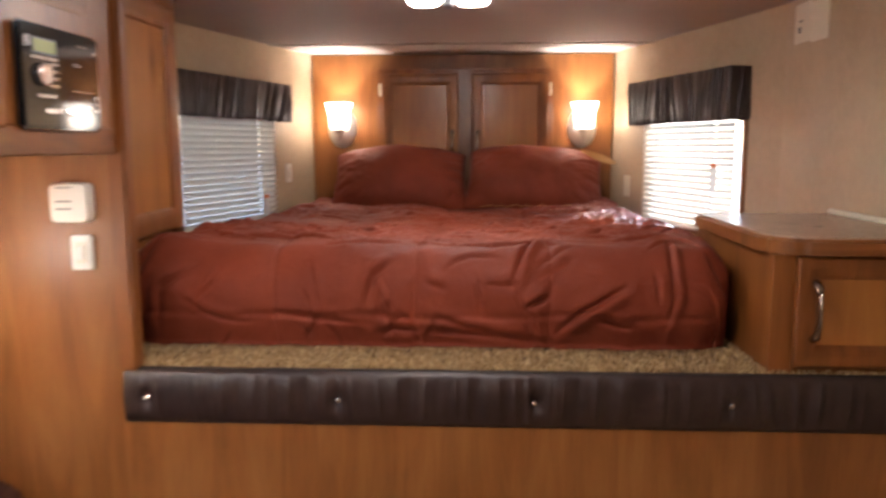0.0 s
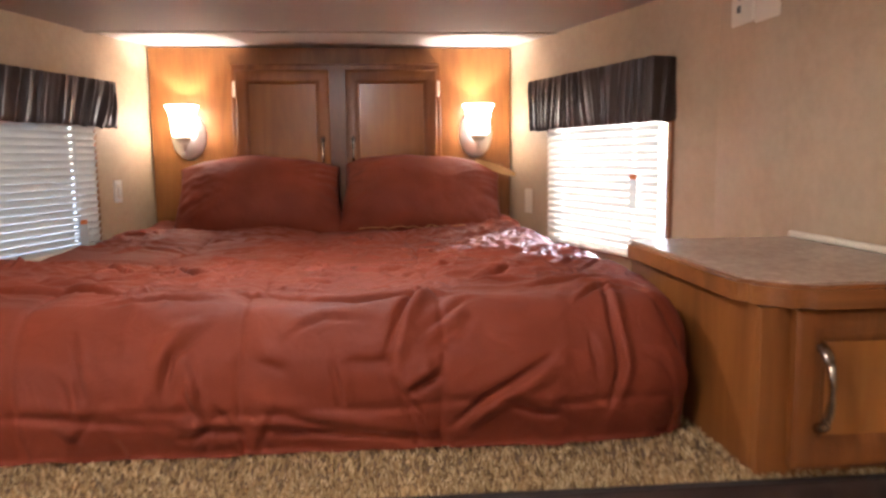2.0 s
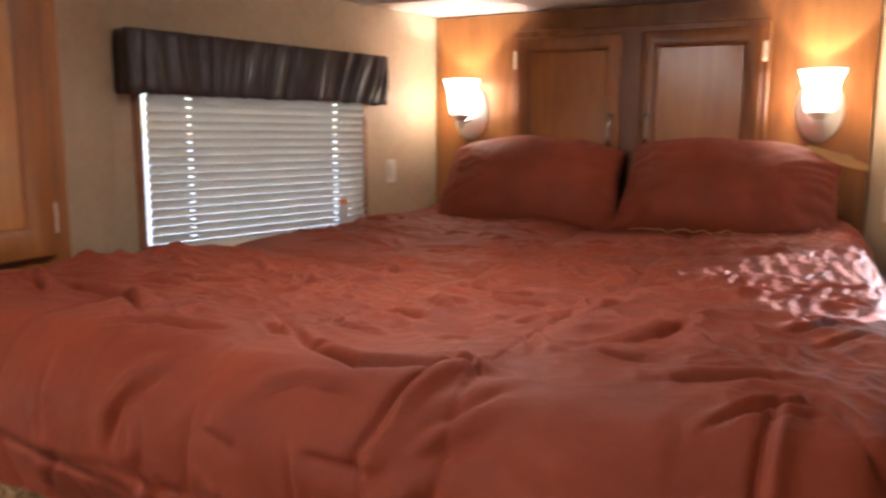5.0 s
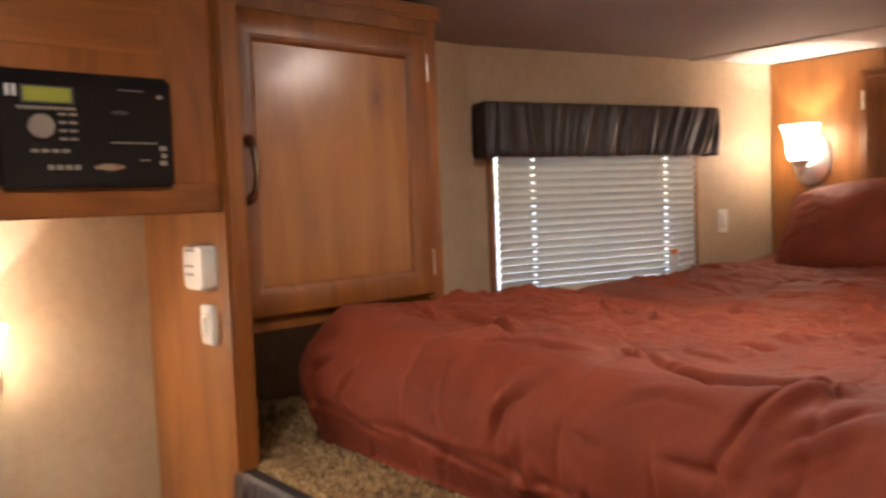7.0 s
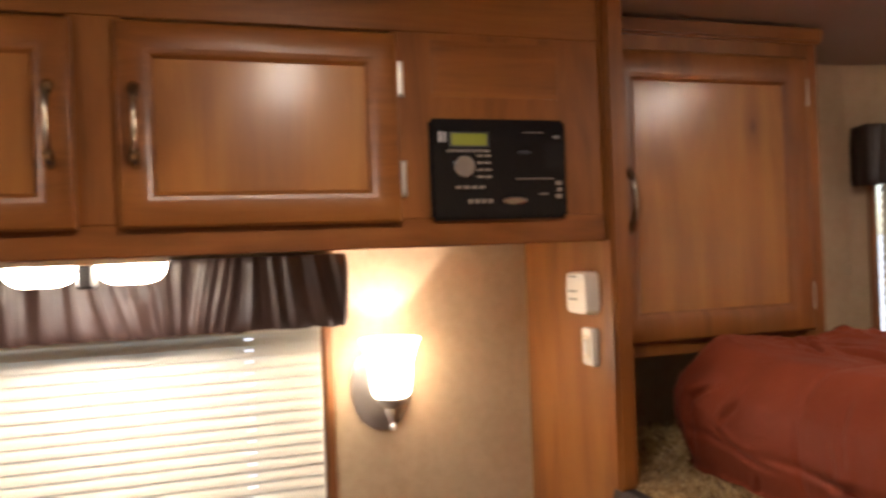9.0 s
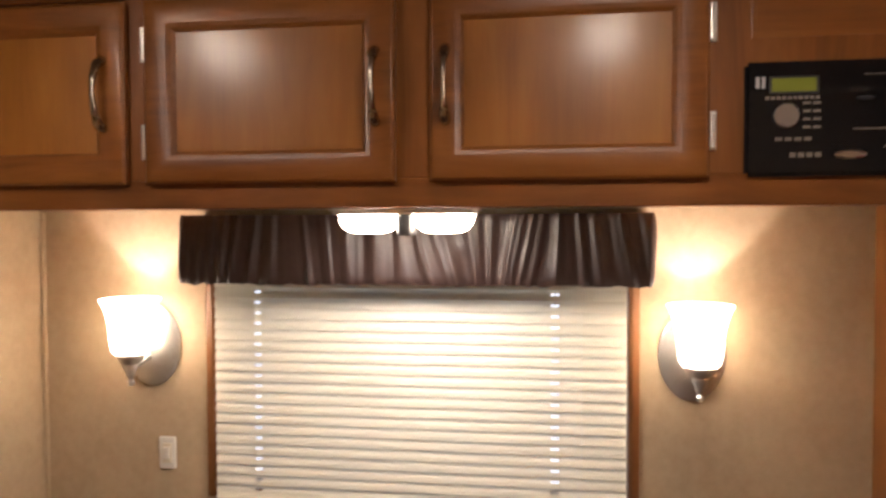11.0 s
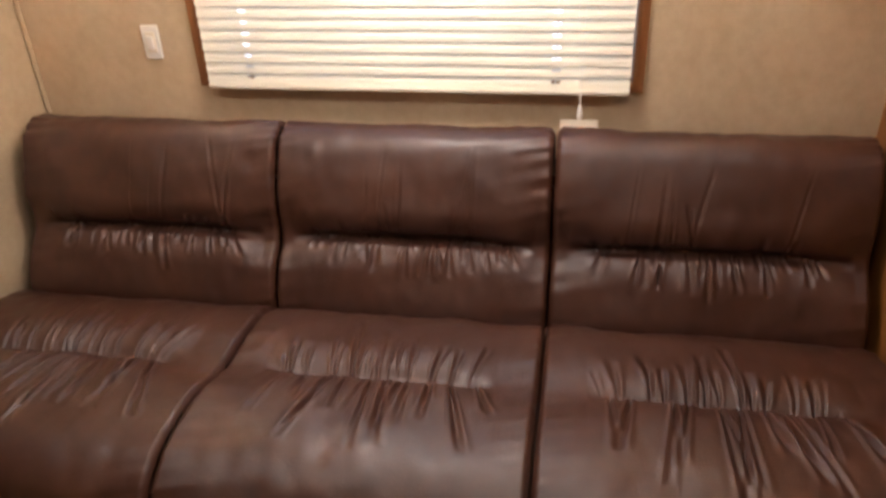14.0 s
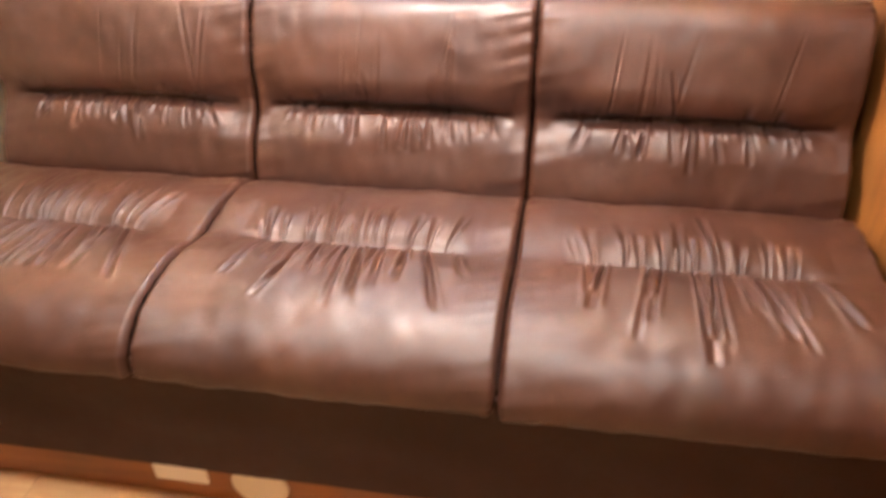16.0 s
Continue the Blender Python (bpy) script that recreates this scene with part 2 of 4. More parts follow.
def root(name, x, y, z, label, category, group="", kind=""):
    ob = new(name)
    ob.location = (x, y, z)
    ob.empty_display_size = 0.05
    ORG[ob] = Vector((x, y, z))
    return tagged(ob, label, category, group, kind)


def part(name, bm, material, parent=None, label="", smooth=False):
    """Link a bmesh, built in the place's own coordinates, as one mesh under its thing or part."""
    org = ORG.get(parent, Vector())
    if org.length:
        bmesh.ops.translate(bm, verts=bm.verts, vec=-org)
    bmesh.ops.recalc_face_normals(bm, faces=bm.faces)
    me = bpy.data.meshes.new(name)
    bm.to_mesh(me)
    bm.free()
    me.materials.append(material)
    if smooth:
        for p in me.polygons:
            p.use_smooth = True
        if smooth is not True:
            me.set_sharp_from_angle(angle=radians(smooth))
    ob = new(name, me)
    if parent:
        ob.parent = parent
    ORG[ob] = org
    return tagged(ob, label)


def setting(name, bm, material, label, category, smooth=False):
    return tagged(part(name, bm, material, None, "", smooth), label, category, "", "structure")


def box(x0, x1, y0, y1, z0, z1, bev=0.002, seg=1):
    bm = bmesh.new()
    bmesh.ops.create_cube(bm, size=1)
    for v in bm.verts:
        v.co = ((x0 + x1) / 2 + v.co.x * (x1 - x0), (y0 + y1) / 2 + v.co.y * (y1 - y0), (z0 + z1) / 2 + v.co.z * (z1 - z0))
    if bev:
        bmesh.ops.bevel(bm, geom=bm.edges[:], offset=min(bev, 0.45 * min(abs(x1 - x0), abs(y1 - y0), abs(z1 - z0))), segments=seg, affect="EDGES")
    return bm


def join(*bms):
    out = bmesh.new()
    for b in bms:
        me = bpy.data.meshes.new("tmp")
        b.to_mesh(me)
        b.free()
        out.from_mesh(me)
        bpy.data.meshes.remove(me)
    return out


def moved(bm, m):
    bmesh.ops.transform(bm, matrix=m, verts=bm.verts)
    return bm


def grid(f, nu, nv, close_u=False):
    """A sheet of quads through f(u, v), u and v from 0 to 1."""
    bm = bmesh.new()
    rows = [[bm.verts.new(f(i / nu, j / nv)) for i in range(nu if close_u else nu + 1)] for j in range(nv + 1)]
    for j in range(nv):
        for i in range(nu):
            k = (i + 1) % nu if close_u else i + 1
            bm.faces.new((rows[j][i], rows[j][k], rows[j + 1][k], rows[j + 1][i]))
    return bm


def lathe(profile, n=24, sx=1.0, sy=1.0):
    """Turned about z: (radius, height) pairs."""
    bm = bmesh.new()
    rings = [[bm.verts.new((r * sx * math.cos(2 * math.pi * i / n), r * sy * math.sin(2 * math.pi * i / n), z)) for i in range(n)] for r, z in profile]
    for a, b in zip(rings, rings[1:]):
        for i in range(n):
            bm.faces.new((a[i], a[(i + 1) % n], b[(i + 1) % n], b[i]))
    for ring in (rings[0], rings[-1]):
        try:
            bm.faces.new(ring)
        except ValueError:
            pass
    return bm


def tube(points, radii, n=10, flat=1.0):
    """A bar along points; flat squeezes it sideways."""
    pts = [Vector(p) for p in points]
    bm = bmesh.new()
    rings = []
    for i, p in enumerate(pts):
        d = (pts[min(i + 1, len(pts) - 1)] - pts[max(i - 1, 0)]).normalized()
        side = d.cross(Vector((0, 0, 1)) if abs(d.z) < 0.9 else Vector((1, 0, 0))).normalized()
        up = side.cross(d)
        r = radii[i] if isinstance(radii, (list, tuple)) else radii
        rings.append([bm.verts.new(p + r * (math.cos(2 * math.pi * k / n) * side + flat * math.sin(2 * math.pi * k / n) * up)) for k in range(n)])
    for a, b in zip(rings, rings[1:]):
        for i in range(n):
            bm.faces.new((a[i], a[(i + 1) % n], b[(i + 1) % n], b[i]))
    bm.faces.new(rings[0])
    bm.faces.new(rings[-1])
    return bm


def rect_rings(w, h, profile, cap=True):
    """A moulded rectangle: rings of (inset, height) inside w x h, lying in x and z, facing -y."""
    bm = bmesh.new()
    rings = []
    for ins, up in profile:
        rings.append([bm.verts.new((x, -up, z)) for x, z in ((ins, ins), (w - ins, ins), (w - ins, h - ins), (ins, h - ins))])
    for a, b in zip(rings, rings[1:]):
        for i in range(4):
            bm.faces.new((a[i], a[(i + 1) % 4], b[(i + 1) % 4], b[i]))
    if cap:
        bm.faces.new(rings[-1])
        bm.faces.new(rings[0])
    return bm


# a plane in which things are built upright: x along it, z up, -y out of it
def facing_south(x, y, z):
    return pose(x, y, z)


def facing_east(x, y, z):
    """Things on walls whose faces look along +x: local x runs along +y."""
    return pose(x, y, z, 0, 0, 90)


def facing_west(x, y, z):
    return pose(x, y, z, 0, 0, -90)


def pull(m, parent, length=0.12, name="handle"):
    """A bowed cabinet pull with flared feet, upright, on the plane of m."""
    pts, rad = [], []
    for i in range(17):
        s = i / 16 * 2 - 1
        pts.append((0, -0.004 - 0.027 * (1 - s * s) ** 0.6, s * length / 2))
        rad.append(0.0078 - 0.0025 * math.cos(s * math.pi) * (1 - abs(s)) + (0.002 if abs(s) > 0.85 else 0))
    bm = join(tube(pts, rad, 10, 0.75), moved(lathe([(0.0085, 0), (0.0085, 0.003), (0.006, 0.006)], 12), pose(0, 0, -length / 2, 90)),
              moved(lathe([(0.0085, 0), (0.0085, 0.003), (0.006, 0.006)], 12), pose(0, 0, length / 2, 90)))
    return part(name, moved(bm, m), BRONZE, parent, "aged bronze bow handle", 40)


def hinge(m, parent):
    bm = join(box(-0.008, 0.008, -0.004, 0.0, 0, 0.062, 0.001), moved(lathe([(0.0055, 0.003), (0.0045, 0.059)], 10), pose(0, -0.005, 0)))
    return part("hinge", moved(bm, m), NICKEL, parent, "nickel barrel hinge", 40)


def panel_door(m, w, h, parent, rail=0.06, grain=None, handle=None, hinges=None, t=0.019, bev=0.013):
    """A framed door with a sunk flat panel. handle: (x, z) of the pull; hinges: the side."""
    grain = grain or WOOD_Z
    prof = [(0.001, 0.0), (0.0, t - 0.006), (0.003, t - 0.002), (0.007, t), (rail - bev - 0.003, t), (rail - bev, t - 0.002),
            (rail - bev * 0.7, t - 0.0028), (rail - bev * 0.25, t - 0.0085), (rail, t - 0.012)]
    d = part("door", moved(rect_rings(w, h, prof, False), m), grain, parent, "", 35)
    part("panel", moved(box(rail - 0.006, w - rail + 0.006, -(t - 0.0115), -0.001, rail - 0.006, h - rail + 0.006, 0), m), LIT_VENEER, d)
    if handle:
        pull(m @ pose(handle[0], -t, handle[1]), d)
    if hinges:
        x = -0.004 if hinges == "l" else w + 0.004
        for z in (0.045, h - 0.107):
            hinge(m @ pose(x, -0.001, z), d)
    return d

# ---- structure ----
XL, XR, YB, ZC, DECK = -1.31, 0.877, -1.9, 1.98, 1.04
TAPER_Y, HEAD_Y, XHL, XHR = 1.0, 2.28, -0.97, 0.535
TL = math.hypot(XHL - XL, HEAD_Y - TAPER_Y)


def wall_sheet(w, h, hole=None, t=0.04):
    """A wall with an opening (x0, x1, z0, z1); its face at y = 0 looks along -y."""
    if not hole:
        return box(0, w, 0, t, 0, h, 0)
    x0, x1, z0, z1 = hole
    bm = bmesh.new()
    out = [(0, 0), (w, 0), (w, h), (0, h)]
    inn = [(x0, z0), (x1, z0), (x1, z1), (x0, z1)]
    fo, fi, bo, bi = [[bm.verts.new((x, y, z)) for x, z in ring] for ring, y in ((out, 0), (inn, 0), (out, t), (inn, t))]
    for i in range(4):
        k = (i + 1) % 4
        bm.faces.new((fo[i], fo[k], fi[k], fi[i]))
        bm.faces.new((bo[i], bo[k], bi[k], bi[i]))
        bm.faces.new((fi[i], fi[k], bi[k], bi[i]))
        bm.faces.new((fo[i], fo[k], bo[k], bo[i]))
    return bm


SOFA_WIN = (-1.455, -0.495, 0.855, 1.44)
M_LEFT = facing_east(XL, -2.75, 0)
M_NOSE_L = pose(XL, TAPER_Y, 0, 0, 0, 90 - math.degrees(math.atan2(XHL - XL, HEAD_Y - TAPER_Y)))
M_NOSE_R = pose(XHR, HEAD_Y, 0, 0, 0, -90 + math.degrees(math.atan2(XR - XHR, HEAD_Y - TAPER_Y)))
NOSE_WIN_L = (0.075, 0.905, 1.2, 1.72)
NOSE_WIN_R = (TL - 0.935, TL - 0.205, 1.2, 1.72)

setting("wall_left", moved(wall_sheet(TAPER_Y + 2.75, ZC, (SOFA_WIN[0] + 2.75, SOFA_WIN[1] + 2.75, SOFA_WIN[2], SOFA_WIN[3])), M_LEFT), WALL,
        "tan mottled vinyl wall behind the leather sofa", "wall")
setting("wall_nose_left", moved(wall_sheet(TL, ZC, NOSE_WIN_L), M_NOSE_L), WALL, "tan vinyl wall narrowing along the bed", "wall")
setting("wall_nose_right", moved(wall_sheet(TL, ZC, NOSE_WIN_R), M_NOSE_R), WALL, "tan vinyl wall narrowing beside the bed", "wall")
setting("wall_right", moved(wall_sheet(TAPER_Y + 2.75, ZC), facing_west(XR, TAPER_Y, 0)), WALL, "plain tan vinyl wall beside the night cabinet", "wall")
setting("wall_front", box(XHL - 0.1, XHR + 0.1, HEAD_Y + 0.02, HEAD_Y + 0.06, 0, ZC, 0), WALL, "tan wall behind the wooden headboard", "wall")
setting("wall_back", box(XL - 0.04, XR + 0.04, -2.79, -2.75, 0, ZC, 0), WALL, "plain tan closing wall of the trailer", "wall")
setting("wall_partition", box(XL + 0.001, -0.44, YB - 0.04, YB, 0, ZC - 0.002, 0.002), WALL, "tan vinyl partition at the end of the sofa", "wall")
setting("wall_return", box(-0.566, -0.4405, YB + 0.0005, -1.72, 0, ZC - 0.002, 0.002), WALL, "short tan wall return beside the sofa", "wall")
setting("trim", box(-0.44, -0.415, YB - 0.045, -1.716, 0, ZC - 0.003, 0.004), WOOD_Z, "brown wooden edge of the partition", "trim")
setting("ceiling", box(XL - 0.04, XR + 0.04, -2.79, HEAD_Y + 0.06, ZC, ZC + 0.04, 0), CEILING, "taupe padded fabric ceiling", "ceiling")
setting("trim", box(XL + 0.2, XR - 0.2, 1.868, 1.892, ZC - 0.006, ZC - 0.001, 0.002), CEILING, "narrow ceiling seam strip above the bed", "trim")
setting("floor", box(XL - 0.04, XR + 0.04, -2.79, 0.02, -0.04, -0.006, 0), DARK, "light oak plank vinyl floor", "floor")
FLOOR = bpy.data.objects["floor"]
deck = join(box(XL, XR, 0.022, TAPER_Y, 0.97, DECK - 0.012, 0), box(XL, XR, TAPER_Y + 0.0005, HEAD_Y + 0.02, 0.97, DECK - 0.012, 0))
for v in deck.verts:
    if v.co.y > HEAD_Y:
        v.co.x = XHL if v.co.x < 0 else XHR
setting("bed_deck", deck, WOOD_X, "raised wooden deck that carries the bed", "platform")
setting("riser", box(-0.9115, XR - 0.001, 0.002, 0.0215, 0, 0.97, 0), WOOD_PANEL, "upright wooden front below the raised bed", "panel")
setting("bulkhead", box(XL + 0.001, -0.912, 0.002, 0.02, 0, ZC - 0.002, 0), WOOD_PANEL, "honey wood panel beside the bed opening", "panel")
setting("post", box(-0.914, -0.872, -0.012, 0.03, 1.032, ZC - 0.003, 0.006, 2), WOOD_Z, "rounded wooden post framing the bed opening", "trim")
for y, x in ((0.6, XR), (0.05, XR)):
    setting("trim", box(x - 0.0013, x - 0.0002, y, y + 0.022, 1.336, ZC - 0.003, 0.0005), WALL, "thin tan seam strip on the wall", "trim")
setting("trim", box(XL + 0.0005, XL + 0.012, YB + 0.0005, YB + 0.012, 0.5, 1.512, 0.004), WALL, "tan corner strip beside the sofa", "trim")


def carpet(name, x0, x1, y0, y1):
    rng = random.Random(7)

    def f(u, v):
        return (x0 + (x1 - x0) * u, y0 + (y1 - y0) * v, DECK - 0.006 + 0.004 * noise.noise((u * 60, v * 30, 1)))
    c = setting(name, join(grid(f, 120, 40), box(x0, x1, y0, y1, DECK - 0.0115, DECK - 0.0105, 0)), CARPET, "brown flecked shag carpet in front of the bed", "carpet", True)
    verts, faces = [], []
    for i in range(30000):
        x, y = rng.uniform(x0, x1), y0 + (y1 - y0) * rng.random() ** 1.5 * 0.98 + 0.002
        a, r, h = rng.uniform(0, 6.28), rng.uniform(0.0012, 0.0026), rng.uniform(0.005, 0.011)
        dx, dy = rng.uniform(-0.005, 0.005), rng.uniform(-0.005, 0.005)
        z = DECK - 0.006
        n = len(verts)
        for k in range(3):
            b = a + k * 2.094
            verts.append((x + r * math.cos(b), y + r * math.sin(b), z))
        for k in range(3):
            b = a + 0.6 + k * 2.094
            verts.append((x + dx + r * 0.8 * math.cos(b), y + dy + r * 0.8 * math.sin(b), z + h))
        for k in range(3):
            j = (k + 1) % 3
            faces.append((n + k, n + j, n + 3 + j, n + 3 + k))
        faces.append((n + 3, n + 4, n + 5))
    me = bpy.data.meshes.new("pile")
    me.from_pydata(verts, [], faces)
    me.materials.append(TUFT)
    ob = new("pile", me)
    ob.parent = c
    tagged(ob, "short brown and beige carpet tufts", "", "", "stuff")


carpet("carpet", XL + 0.003, XR - 0.002, 0.0225, 0.6)


# ---- leather covers ----
def gathers(s, seed, n=1.0):
    """Uneven upright pleats along s metres, about -1 to 1."""
    a, b = noise.noise((s * 30 * n, seed, 0.3)), noise.noise((s * 64 * n, seed, 4.1))
    return 0.9 - 2.6 * (abs(a) ** 0.8) + 0.5 * b + noise.noise((s * 11 * n, seed, 8.2)) * 0.5


def valance(m, w, h, d, seed, label):
    """A box valance covered in gathered leather; m: its lower left corner on the wall."""
    o = m.translation
    top = root("window_valance", o.x, o.y, o.z, label, "valance", "leather window valances")
    path = 2 * d + w

    def f(u, v):
        s = u * path
        if s < d:
            x, y, nx, ny = 0, -s, -1, 0
        elif s < d + w:
            x, y, nx, ny = s - d, -d, 0, -1
        else:
            x, y, nx, ny = w, -d + (s - d - w), 1, 0
        g = gathers(s + 0.1 * (v - 0.5) * noise.noise((s * 5, seed, 2)), seed) * (0.6 + 0.4 * math.sin(math.pi * min(1, 0.15 + v * 0.8)))
        g *= 0.75 + 0.5 * noise.noise((s * 9, v * 2, seed))
        edge = 0.004 * math.exp(-((v - 0.0) / 0.05) ** 2) + 0.003 * math.exp(-((v - 1) / 0.04) ** 2)
        k = 0.0105 * g - edge + 0.002
        return (x + nx * k, y + ny * k, h * v + 0.003 * gathers(s, seed + 3) * (1 - v) * (1 - v))
    bm = grid(f, int(path / 0.0035), 22)
    ob = part("gathered_cover", moved(bm, m), DARK_LEATHER, top, "", True)
    part("board", moved(join(box(0.004, w - 0.004, -d + 0.006, -0.001, h - 0.014, h - 0.002, 0.001), box(0.005, w - 0.005, -d + 0.008, -d + 0.016, 0.01, h - 0.015, 0)), m), DARK, top, "dark hidden board")
    return top


def mini_blind(m, w, h, cords, tilt, label, pitch=0.0243, tag=None):
    """Narrow curved slats between a head rail and a bottom rail; m: its lower left corner, facing -y."""
    o = m.translation
    top = root("window_blind", o.x, o.y, o.z, label, "blind", "slatted window blinds")
    part("head_rail", moved(box(0, w, -0.03, -0.004, h - 0.026, h, 0.003), m), SLAT, top)
    part("bottom_rail", moved(box(0, w, -0.03, -0.008, 0, 0.014, 0.004, 2), m), SLAT, top)
    wide, n = 0.0275, 5
    a = radians(tilt)
    xs = [0.0]
    for c in cords:
        xs += [c - 0.009, c + 0.009]
    xs += [w]

    def slat():
        bm = bmesh.new()
        rows = []
        for x in xs:
            ring = []
            for j in range(n + 1):
                s = j / n * 2 - 1
                y, z = s * wide / 2, 0.003 * (1 - s * s)
                ring.append(bm.verts.new((x, -0.018 + y * math.cos(a) - z * math.sin(a), y * math.sin(a) + z * math.cos(a))))
            rows.append(ring)
        for i in range(len(xs) - 1):
            for j in range(n):
                if i % 2 and j == 2:
                    continue
                bm.faces.new((rows[i][j], rows[i + 1][j], rows[i + 1][j + 1], rows[i][j + 1]))
        return bm
    count = int((h - 0.05) / pitch)
    first = part("slat", moved(slat(), m @ pose(0, 0, 0.026)), SLAT, top, "", True)
    up = (m.to_3x3() @ Vector((0, 0, 1)))
    for i in range(1, count + 1):
        s = first.copy()
        scene.collection.objects.link(s)
        s.location = up * (pitch * i)
    for c in cords:
        for y in (-0.0315, -0.005):
            part("cord", moved(box(c - 0.0008, c + 0.0008, y - 0.0006, y + 0.0006, 0.01, h - 0.02, 0), m), CORD, top)
    return top


def window(m, w, h, label, name, frame_w=0.018, depth=0.04):
    """Alloy frame and pane in the wall's opening, with a wooden liner; m: the opening's lower left corner."""
    o = m.translation
    top = root(name, o.x, o.y, o.z, label, "window", "", "structure")
    part("window_frame", moved(rect_rings(w, h, [(0, -depth + 0.002), (0, -depth - 0.004 + 0.012), (frame_w, -depth + 0.008), (frame_w, -depth + 0.002)], False), m), ALU, top)
    p = part("pane", moved(box(frame_w, w - frame_w, depth - 0.006, depth - 0.003, frame_w, h - frame_w, 0), m), GLASS, top)
    p.visible_shadow = False
    part("liner", moved(rect_rings(w, h, [(0.0005, -depth + 0.012), (0.0005, 0.0005), (-0.018, 0.0005), (-0.019, 0.008), (-0.004, 0.011), (0.004, 0.009), (0.0045, -depth + 0.012)], False), m), TRIM_WOOD, top, "brown wooden window surround")
    return top


mw = facing_east(XL, SOFA_WIN[0], SOFA_WIN[2])
window(mw, 0.96, SOFA_WIN[3] - SOFA_WIN[2], "wide trailer window in a brown wooden surround", "window_1")
mini_blind(facing_east(XL + 0.006, SOFA_WIN[0] + 0.012, 0.837), 0.938, 0.565, (0.105, 0.785), 69, "closed cream slatted blind above the sofa")
valance(facing_east(XL + 0.001, -1.478, 1.35), 1.012, 0.152, 0.118, 3.1, "gathered dark leather valance over the sofa window")
mw = M_NOSE_L @ pose(NOSE_WIN_L[0], 0, NOSE_WIN_L[2])
window(mw, 0.83, 0.52, "small window beside the bed", "window_2")
mini_blind(M_NOSE_L @ pose(0.083, -0.004, 1.19), 0.815, 0.51, (0.13, 0.68), -63, "closed cream slatted blind beside the bed")
valance(M_NOSE_L @ pose(0.016, -0.001, 1.636), 0.945, 0.166, 0.078, 9.4, "gathered dark leather valance over a bedside window")
mw = M_NOSE_R @ pose(NOSE_WIN_R[0], 0, NOSE_WIN_R[2])
window(mw, 0.73, 0.52, "sunlit small window beside the bed", "window_3")
mini_blind(M_NOSE_R @ pose(TL - 0.928, -0.004, 1.19), 0.708, 0.5, (0.12, 0.58), 68, "closed sunlit slatted blind beside the bed")
valance(M_NOSE_R @ pose(TL - 0.972, -0.001, 1.614), 0.79, 0.188, 0.082, 15.2, "gathered dark leather valance over the sunlit window")


def lip():
    top = root("padded_edge", 0, 0, 0.91, "gathered dark leather padding along the bed deck edge", "padding", "", "structure")
    x0, x1, z0, z1 = -0.907, XR - 0.002, 0.912, 1.036

    def f(u, v):
        x = x0 + (x1 - x0) * u
        a = v * math.pi
        puff = 0.016 * (math.sin(a) ** 0.45 if 0 < v < 1 else 0)
        g = gathers(x + 0.03 * (v - 0.5) * noise.noise((x * 7, 3, 2)), 21.0, 0.9) * 0.006 * math.sin(a)
        pin = sum(0.012 * math.exp(-(((x - r) / 0.018) ** 2) - ((v - 0.46) / 0.16) ** 2) for r in RIVETS)
        return (x, 0.003 - puff - g + pin, z0 + (z1 - z0) * v)
    part("gathered_cover", grid(f, 620, 26), DARK_LEATHER, top, "", True)
    part("backing", join(box(x0, x1, 0.0005, 0.0035, z0, z1, 0), box(x0, x1, 0.0035, 0.02, z1 - 0.02, z1 - 0.001, 0)), DARK, top)
    for r in RIVETS:
        part("stud", moved(lathe([(0.0075, 0), (0.0068, 0.0028), (0.004, 0.0048), (0.0008, 0.0055)], 14), pose(r, -0.004, 0.97, 90)), CHROME, top, "chrome stud", True)


RIVETS = (-0.857, -0.429, 0.0, 0.421, 0.83)
lip()


# ---- lamps ----
def sconce(m, label):
    """Bell glass on a turned cup, on an oval wall plate; m: the wall point at the finial's height."""
    o = m.translation
    top = root("wall_sconce", o.x, o.y, o.z, label, "wall lamp", "bell-glass wall sconces")
    plate = moved(lathe([(1.0, 0), (1.0, 0.006), (0.9, 0.013), (0.75, 0.014), (0.66, 0.02), (0.3, 0.024)], 40, 0.07, 0.1), pose(0, 0, 0.082, 90))
    part("wall_plate", moved(plate, m), NICKEL, top, "", 40)
    arm = tube([(0, -0.02, 0.055), (0, -0.04, 0.052), (0, -0.062, 0.046), (0, -0.098, 0.05)], [0.009, 0.0075, 0.0075, 0.009], 12)
    part("arm", moved(arm, m), NICKEL, top, "", 40)
    cup = moved(lathe([(0.001, 0), (0.006, 0.003), (0.008, 0.01), (0.0045, 0.017), (0.01, 0.024), (0.012, 0.034), (0.017, 0.043), (0.016, 0.05),
                       (0.027, 0.06), (0.034, 0.072), (0.034, 0.078), (0.03, 0.079)], 24), pose(0, -0.1, 0))
    part("cup", moved(cup, m), NICKEL, top, "", 40)
    outer = [(0.034, 0.074), (0.041, 0.082), (0.045, 0.105), (0.047, 0.135), (0.051, 0.16), (0.058, 0.182), (0.066, 0.197)]
    prof = outer + [(0.0655, 0.199)] + [(r - 0.003, z + 0.001) for r, z in reversed(outer)]
    bm = moved(lathe(prof, 36), pose(0, -0.1, 0))
    part("glass_shade", moved(bm, m), SHADE_GLASS, top, "glowing frosted bell glass", 60)
    lamp = bpy.data.lights.new("bulb", "POINT")
    lamp.energy, lamp.color, lamp.shadow_soft_size = SCONCE_W, LAMP, 0.009
    ob = new("bulb", lamp)
    ob.parent = top
    ob.location = m @ Vector((0, -0.1, 0.113)) - ORG[top]
    return top


